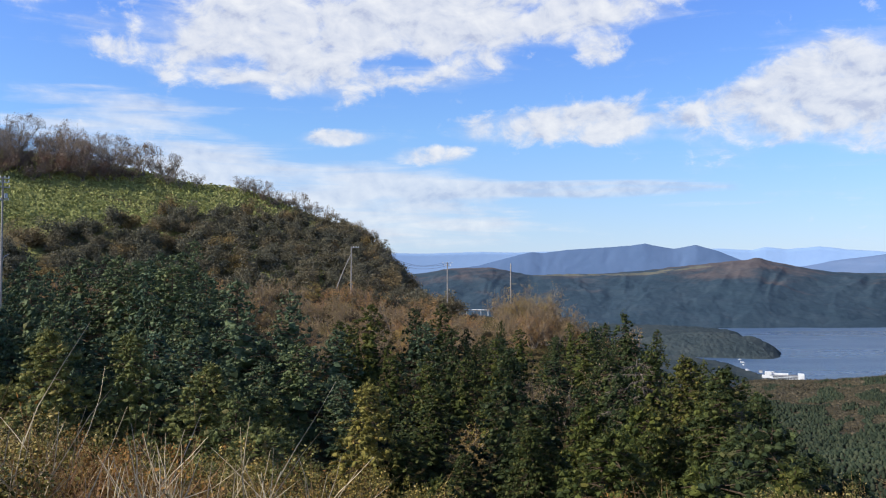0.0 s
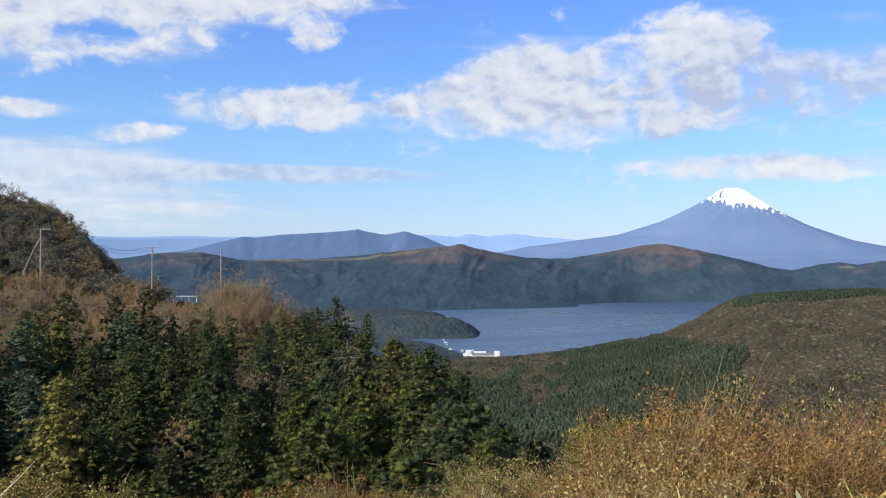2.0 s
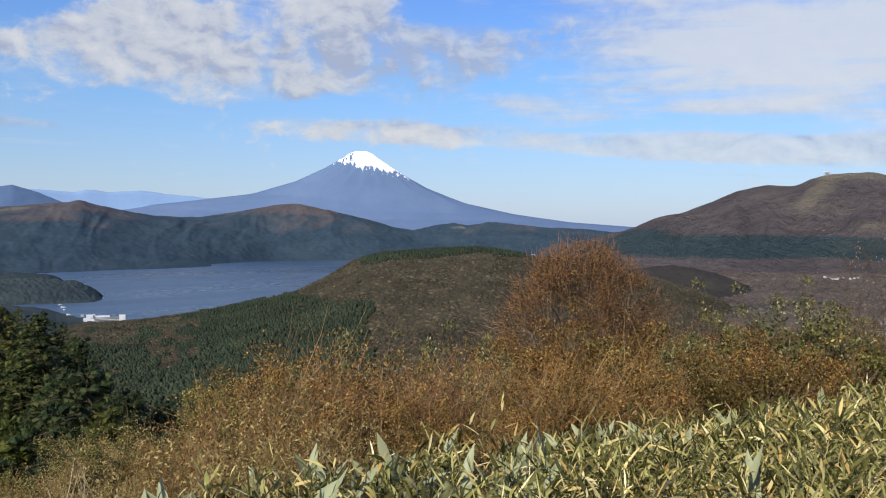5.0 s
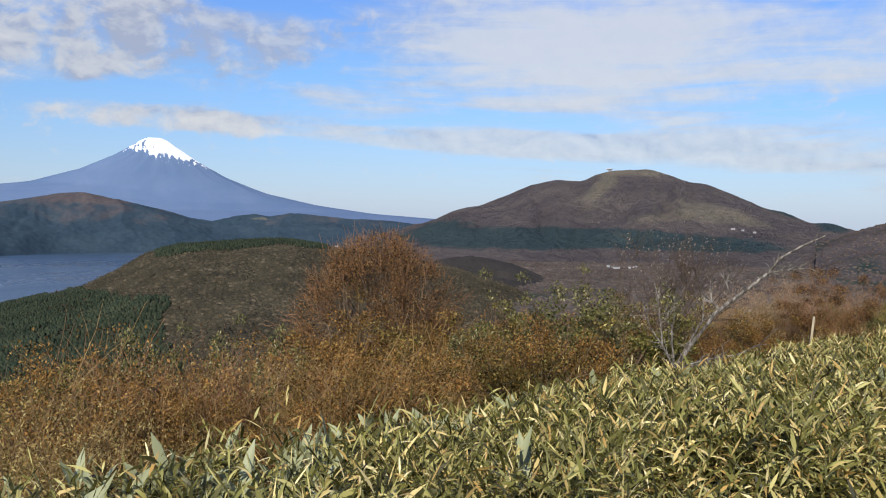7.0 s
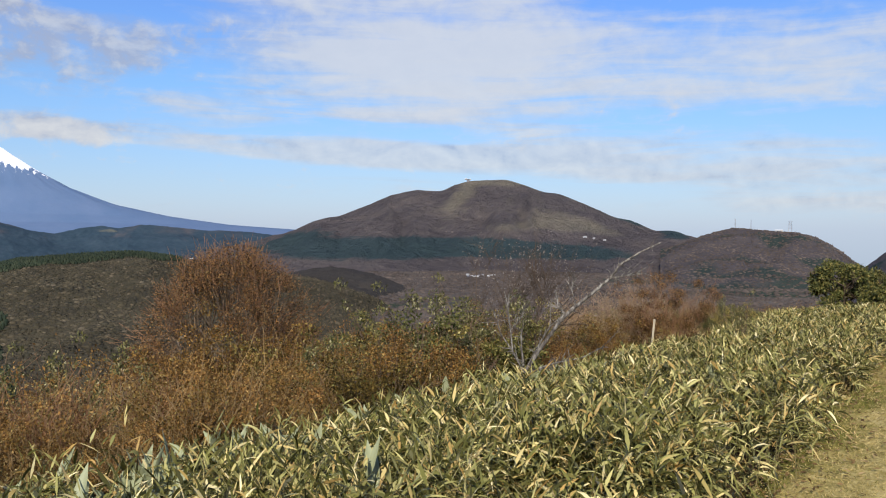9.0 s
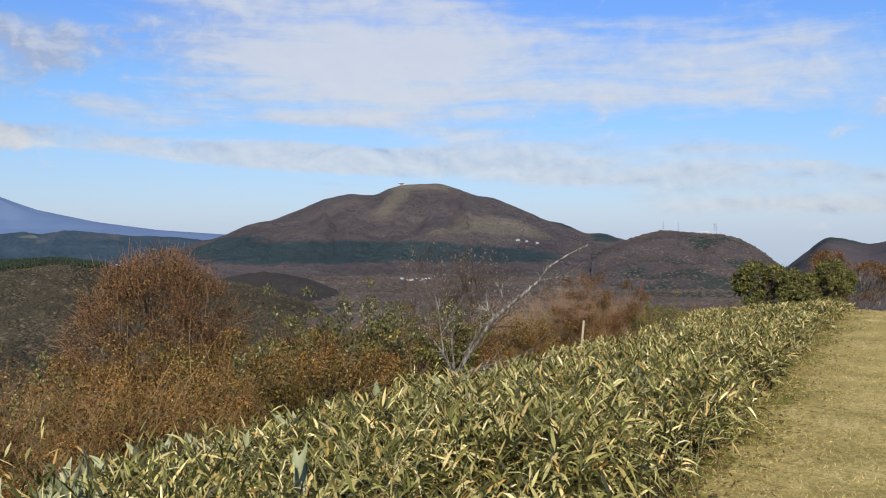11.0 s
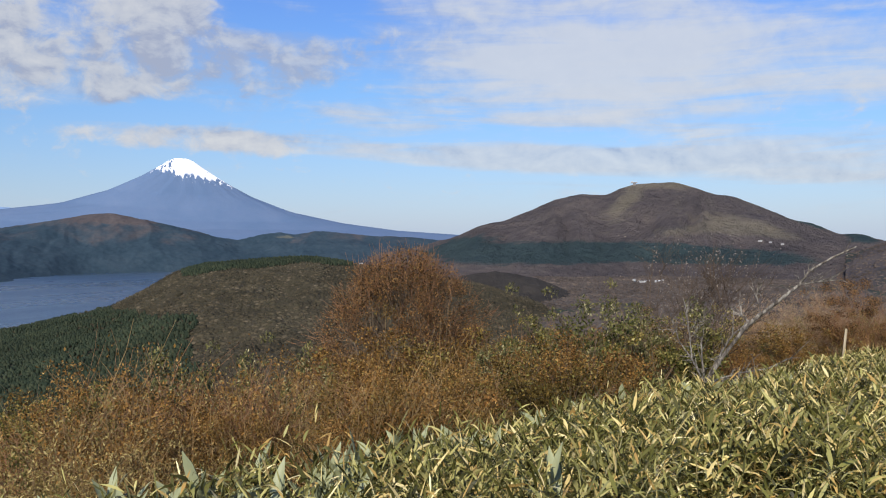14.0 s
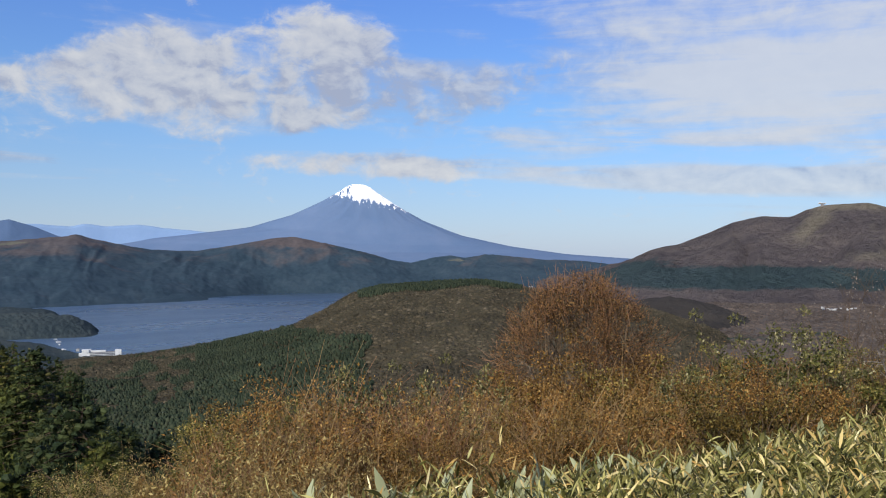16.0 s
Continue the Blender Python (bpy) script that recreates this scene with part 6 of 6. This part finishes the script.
make_pine(77, stand(91.2, 24.5), 0.86, 0.86)
make_pine(78, stand(94.3, 26.0), 0.72, 0.88)
side_bush = make_shrub("roadside_bush", "brown autumn bush behind the pine", "bush", "brown bushes behind the pines", 384, 10, 2.4, 0.8, 3, 6, 0.1, 7000, 0.06, M_BUSH, M_GREYBARK, 0.02, dome=(1.2, 1.4, 0.9))
place(side_bush, stand(94.7, 32.0), (0.7, 0.7, 1.25), 0.3)
copy_thing(side_bush, Matrix.Translation(stand(97.0, 34.0)) @ Euler((0, 0, 2.0)).to_matrix().to_4x4()).scale = (0.9, 0.9, 1.1)


def grass_blades():
    r_ = np.random.default_rng(90)
    n = 230000
    x = -3.0 + 25 * r_.random(n) ** 1.7
    d = -6.5 * r_.random(n) ** 1.15 + 0.2
    keep = r_.random(n) < np.clip((x + 3) / 4.0, 0, 1) * np.clip((d + 6.3) / 2.5, 0, 1)
    x, d = x[keep], d[keep]
    n = len(x)
    y = 1.40 - EDGE_SLOPE * x + d * 1.019
    base = np.stack([x, y, bank_height(x, y)], -1)
    al = unit(np.stack([r_.normal(0, 0.7, n), r_.normal(0, 0.7, n), np.full(n, 0.55)], -1))
    ac = unit(np.cross(al, random_dirs(r_, n)))
    ln = r_.uniform(0.014, 0.040, n)
    v, f = kites(base, al, ac, ln, ln * 0.12 + 0.0015, 0.0)
    tagged(quick("mown_grass", v, f, M_HAY), "short dry mown grass of the path", "grass", kind="stuff")
    n = 6000
    x = 1.0 + 19 * r_.random(n) ** 1.5
    d = 0.10 + r_.normal(0, 0.16, n) - 0.6 * r_.random(n) ** 4
    y = 1.40 - EDGE_SLOPE * x + d * 1.019
    base = np.stack([x, y, bank_height(x, y) + 0.012 + 0.02 * r_.random(n)], -1)
    al = unit(np.stack([r_.normal(0, 1, n), r_.normal(0, 1, n), r_.normal(0, 0.25, n)], -1))
    ac = unit(np.cross(al, np.stack([r_.normal(0, 0.3, n), r_.normal(0, 0.3, n), np.ones(n)], -1)))
    ln = r_.uniform(0.02, 0.07, n)
    v, f = kites(base, al, ac, ln, ln * r_.uniform(0.12, 0.5, n), 0.1)
    tagged(quick("leaf_litter", v, f, M_LITTER), "fallen brown leaves along the foot of the bank", "fallen leaves", kind="stuff")


grass_blades()


def undergrowth_grass():
    r_ = np.random.default_rng(91)
    n = 60000
    x = -12 + 32 * r_.random(n)
    d = 12.0 * r_.random(n) ** 1.4
    keep = d > bank_width(x) * 0.85
    x, d = x[keep], d[keep]
    n = len(x)
    y = 1.40 - EDGE_SLOPE * x + d * 1.019
    base = np.stack([x, y, bank_height(x, y) - 0.01], -1)
    al = unit(np.stack([r_.normal(0, 0.45, n), r_.normal(0, 0.45, n), np.full(n, 0.8)], -1))
    ac = unit(np.cross(al, random_dirs(r_, n)))
    ln = r_.uniform(0.10, 0.34, n)
    v, f = kites(base, al, ac, ln, ln * 0.03 + 0.004, 0.1)
    tagged(quick("wild_grass", v, f, M_LITTER), "dry brown wild grass between the shrubs", "grass", kind="stuff")


undergrowth_grass()

# ---- poles, wires, guard rail ----


def make_pole(bearing, r, top, bottom, arms, brace=False, lamp=False):
    """A concrete utility pole with cross arms and insulators; top and bottom in degrees."""
    foot, head = at(bearing, r, lift(r, bottom) - 1.5), at(bearing, r, lift(r, top))
    root = tagged(new("utility_pole"), "weathered concrete utility pole beside the mountain road", "utility pole", "utility poles")
    root.location = foot
    h = head.z - foot.z
    v, f = tubes([([(0, 0, 0), (0, 0, h * 0.5), (0, 0, h)], [0.15, 0.13, 0.11])], 8)
    quick("pole", v, f, M_CONCRETE, root, True)
    side = at(bearing + 90, 1.0)
    for k, (drop, width, shift) in enumerate(arms):
        bm = bmesh.new()
        bmesh.ops.create_cube(bm, size=1, matrix=Matrix.Translation(side * shift + Vector((0, 0, h - drop))) @ Euler((0, 0, -radians(bearing))).to_matrix().to_4x4() @ Matrix.Diagonal((width, 0.10, 0.10, 1)))
        arm = part("cross_arm", bm, M_STEEL, root)
        for s in np.linspace(-0.46, 0.46, 4 if width > 1.2 else 2):
            bm = bmesh.new()
            bmesh.ops.create_cone(bm, cap_ends=True, segments=8, radius1=0.07, radius2=0.05, depth=0.22, matrix=Matrix.Translation(side * (shift + s * width) + Vector((0, 0, h - drop + 0.16))))
            part("insulator", bm, M_WHITE, arm)
    if brace:
        v, f = tubes([([tuple(-side * 3.0 + Vector((0, 0, 1.0))), tuple(-side * 1.5 + Vector((0, 0, 1.0 + (h - 2) / 2))), (0, 0, h - 1.5)], [0.09, 0.09, 0.08])], 6)
        quick("brace", v, f, M_CONCRETE, root, True)
    if lamp:
        bm = bmesh.new()
        bmesh.ops.create_cone(bm, cap_ends=True, segments=10, radius1=0.22, radius2=0.22, depth=0.6, matrix=Matrix.Translation(side * 0.35 + Vector((0, 0, h - 2.4))))
        part("transformer", bm, M_STEEL, root)
        v, f = tubes([([(0, 0, h * 0.35), tuple(side * 0.3 + Vector((0, 0, h * 0.42))), tuple(side * 0.9 + Vector((0, 0, h * 0.44)))], [0.05, 0.045, 0.05])], 6)
        quick("lamp_arm", v, f, M_STEEL, root)
    return foot, h, side


pole_a = make_pole(-6.15, 172, 2.08, -0.6, [(0.25, 1.6, 0.7)], brace=True)
pole_b = make_pole(0.3, 176, 1.02, -1.5, [(0.2, 2.0, 0), (0.75, 1.4, 0)])
pole_c = make_pole(4.55, 165, 0.93, -2.0, [])
pole_d = make_pole(-27.4, 120, 6.0, -1.5, [(0.15, 1.5, 0), (0.7, 1.5, 0), (1.3, 1.2, 0.2), (2.9, 1.0, 0.2)], lamp=True)


def wire(a, b, sag):
    a, b = Vector(a), Vector(b)
    pts = [a.lerp(b, s) - Vector((0, 0, sag * 4 * s * (1 - s))) for s in np.linspace(0, 1, 15)]
    v, f = tubes([(np.array([tuple(p) for p in pts]), np.full(15, 0.028))], 4)
    tagged(quick("power_line", v, f, M_BLACK), "black power line sagging between poles", "cable", "power lines")


head_b = pole_b[0] + Vector((0, 0, pole_b[1]))
far_head = at(-4.6, 205, lift(205, 2.0))
for drop, s in ((0.1, -0.8), (0.1, 0.8), (0.7, 0.0)):
    wire(head_b + pole_b[2] * s - Vector((0, 0, drop)), far_head + pole_b[2] * s - Vector((0, 0, drop)), 2.2)


def make_rail():
    root = tagged(new("guard_rail"), "white guard rail along the road above the wood", "guard rail")
    r, z = 181, lift(181, -2.2)
    a, b = at(0.55, r, z), at(3.1, r, z - 0.05)
    v, f = tubes([([tuple(a), tuple(a.lerp(b, 0.5)), tuple(b)], [0.17, 0.17, 0.17])], 4)
    quick("rail", v, f, M_WHITE, root)
    for s in np.linspace(0.03, 0.97, 6):
        p = a.lerp(b, s)
        v, f = tubes([([tuple(p + Vector((0, 0, 0.2))), tuple(p), tuple(p - Vector((0, 0, 1.2)))], [0.08, 0.08, 0.08])], 6)
        quick("rail_post", v, f, M_WHITE, root)


make_rail()


# ---- lakeside buildings, village, summit station, masts ----
def block(root, name, w, d, h, at_local, material, turn=0.0):
    bm = bmesh.new()
    bmesh.ops.create_cube(bm, size=1, matrix=Matrix.Translation(at_local) @ Euler((0, 0, turn)).to_matrix().to_4x4() @ Matrix.Diagonal((w, d, h, 1)))
    bmesh.ops.bevel(bm, geom=bm.edges[:], offset=min(w, d, h) * 0.03, segments=1, affect="EDGES")
    return part(name, bm, material, root)


def make_hotel():
    root = tagged(new("hotel"), "long white lakeside hotel with terraced roof", "building")
    root.location = at(21.75, 1425, LAKE + 3.0)
    root.scale = (1.12, 1.12, 1.15)
    root.rotation_euler = (0, 0, -radians(21.75) + 0.12)
    wing = block(root, "wing", 40, 10, 5, (3, 0, 1.5), M_WHITE, -0.10)
    block(root, "upper_storey", 24, 7, 2.6, (-5, 2.5, 5.2), M_WHITE, -0.10)
    block(root, "roof_edge", 41, 10.6, 0.5, (3, 0, 4.2), M_ROOF, -0.10)
    block(root, "centre_block", 9, 11, 8, (-19, 3, 4.2), M_WHITE, -0.10)
    block(root, "end_block", 8, 10, 8, (23, -3, 3), M_WHITE, -0.10)
    block(root, "stair_block", 5, 8, 4, (-25, 2, 1.5), M_WHITE, -0.10)
    for k in range(2):
        block(wing, "window_band", 34, 0.4, 1.0, (3, -5.0, 0.6 + 2.0 * k), M_GLASS, -0.10)


make_hotel()


def make_house(bearing, r, z, w, d, h, roof, turn, group):
    root = tagged(new("house"), "small white-walled house with pitched roof", "house", group)
    root.location, root.rotation_euler = at(bearing, r, z), (0, 0, turn)
    wall = block(root, "wall", w, d, h, (0, 0, h / 2 - 2), M_PLASTER)
    bm = bmesh.new()
    v = [bm.verts.new(p) for p in ((-w * .55, -d * .58, h - 2), (w * .55, -d * .58, h - 2), (w * .55, d * .58, h - 2), (-w * .55, d * .58, h - 2), (-w * .5, 0, h + d * .28 - 2), (w * .5, 0, h + d * .28 - 2))]
    for q in ((0, 1, 5, 4), (2, 3, 4, 5), (1, 2, 5), (3, 0, 4), (3, 2, 1, 0)):
        bm.faces.new([v[i] for i in q])
    part("roof", bm, roof, root)
    bm = bmesh.new()
    bmesh.ops.create_cube(bm, size=1, matrix=Matrix.Translation((0, -d / 2 - 0.05, h * 0.5 - 2)) @ Matrix.Diagonal((w * 0.5, 0.2, h * 0.25, 1)))
    part("window", bm, M_GLASS, wall)


r_ = np.random.default_rng(8)
for i in range(11):
    b = 17.2 + 4.0 * r_.random()
    r = 1470 + 60 * r_.random()
    make_house(b, r, LAKE + 5, r_.uniform(4, 7), r_.uniform(3, 5), r_.uniform(3, 4), M_WHITE if r_.random() < 0.5 else M_ROOF, r_.uniform(0, 3), "houses at the lake shore")
for i in range(14):
    b = 67.6 + 2.6 * r_.random()
    r = 1600 + 60 * r_.random()
    make_house(b, r, lift(r, -3.12 - 0.24 * r_.random()), r_.uniform(3, 6), r_.uniform(3, 4), r_.uniform(2.4, 3.4), M_WHITE if r_.random() < 0.35 else M_ROOF, r_.uniform(0, 3), "houses of the valley village")
for b, el, w in ((75.6, -0.52, 9), (76.2, -0.60, 6), (76.9, -0.72, 7), (49.6, -2.1, 5)):
    r = 2150 if b > 55 else 1180
    make_house(b, r, lift(r, el) - 0.6, w, 4, 2.6, M_PLASTER, -radians(b), "far houses")


def make_boat(bearing, r, length, turn):
    root = tagged(new("boat"), "small white boat moored on the lake", "boat", "boats at the lake shore")
    root.location, root.rotation_euler = at(bearing, r, LAKE), (0, 0, turn)
    bm = bmesh.new()
    w, h = length * 0.16, length * 0.10
    deck = [bm.verts.new((length * x, w * y, h)) for x, y in ((-0.5, -0.8), (0.1, -1), (0.5, 0), (0.1, 1), (-0.5, 0.8))]
    keel = [bm.verts.new((length * x * 0.85, w * y * 0.6, -0.2)) for x, y in ((-0.5, -0.8), (0.1, -1), (0.5, 0), (0.1, 1), (-0.5, 0.8))]
    bm.faces.new(deck)
    for k in range(5):
        bm.faces.new((deck[k], keel[k], keel[(k + 1) % 5], deck[(k + 1) % 5]))
    part("hull", bm, M_WHITE, root)
    block(root, "cabin", length * 0.4, w * 1.1, h * 1.2, (-length * 0.1, 0, h * 1.5), M_WHITE)


for i in range(7):
    make_boat(18.2 + 1.7 * r_.random(), 1640 + 130 * r_.random(), r_.uniform(5, 10), r_.uniform(0, 3))


def make_station():
    root = tagged(new("summit_station"), "white ropeway station on the mountain summit", "building")
    r = 2895
    root.location, root.rotation_euler = at(67.75, r, lift(r, 3.13)), (0, 0, -radians(67.75))
    block(root, "tower_block", 10, 9, 9, (2, 0, 1.5), M_ROOF)
    hall = block(root, "upper_hall", 21, 10, 2.6, (1, 0, 7.0), M_PLASTER)
    block(hall, "window_band", 17, 0.6, 1.3, (1, -5.1, 6.7), M_GLASS)
    block(root, "flat_roof", 23, 11, 1.0, (1, 0, 8.8), M_WHITE)
    block(root, "lift_head", 4, 4, 3, (-5, 0, 10.6), M_PLASTER)


make_station()


def make_mast(bearing, base_el, top_el, wide, plates):
    r = 2298
    root = tagged(new("antenna_mast"), "slender steel antenna mast on the ridge", "antenna mast", "antenna masts")
    z0, z1 = lift(r, base_el) - 3, lift(r, top_el)
    root.location = at(bearing, r, z0)
    h = z1 - z0
    for sx in (-1, 1):
        for sy in (-1, 1):
            v, f = tubes([([(sx * wide, sy * wide, 0), (sx * wide * 0.6, sy * wide * 0.6, h * 0.6), (sx * wide * 0.35, sy * wide * 0.35, h)], [0.45 + wide * 0.12, 0.4 + wide * 0.1, 0.35 + wide * 0.1])], 4)
            quick("leg", v, f, M_STEEL, root)
    for k in range(plates):
        bm = bmesh.new()
        bmesh.ops.create_cone(bm, cap_ends=True, segments=10, radius1=wide * 1.25, radius2=wide * 1.25, depth=0.9, matrix=Matrix.Translation((0, 0, h * (0.42 + 0.16 * k))))
        part("platform", bm, M_STEEL, root)


make_mast(85.1, 0.1, 0.72, 1.0, 2)
make_mast(86.05, -0.05, 0.66, 0.9, 1)
make_mast(88.35, -0.12, 0.60, 4.2, 4)
for b, w in ((86.4, 16), (87.7, 20)):
    make_house(b, 2296, lift(2296, -0.06), w, 6, 4, M_WHITE, -radians(b), "far houses")
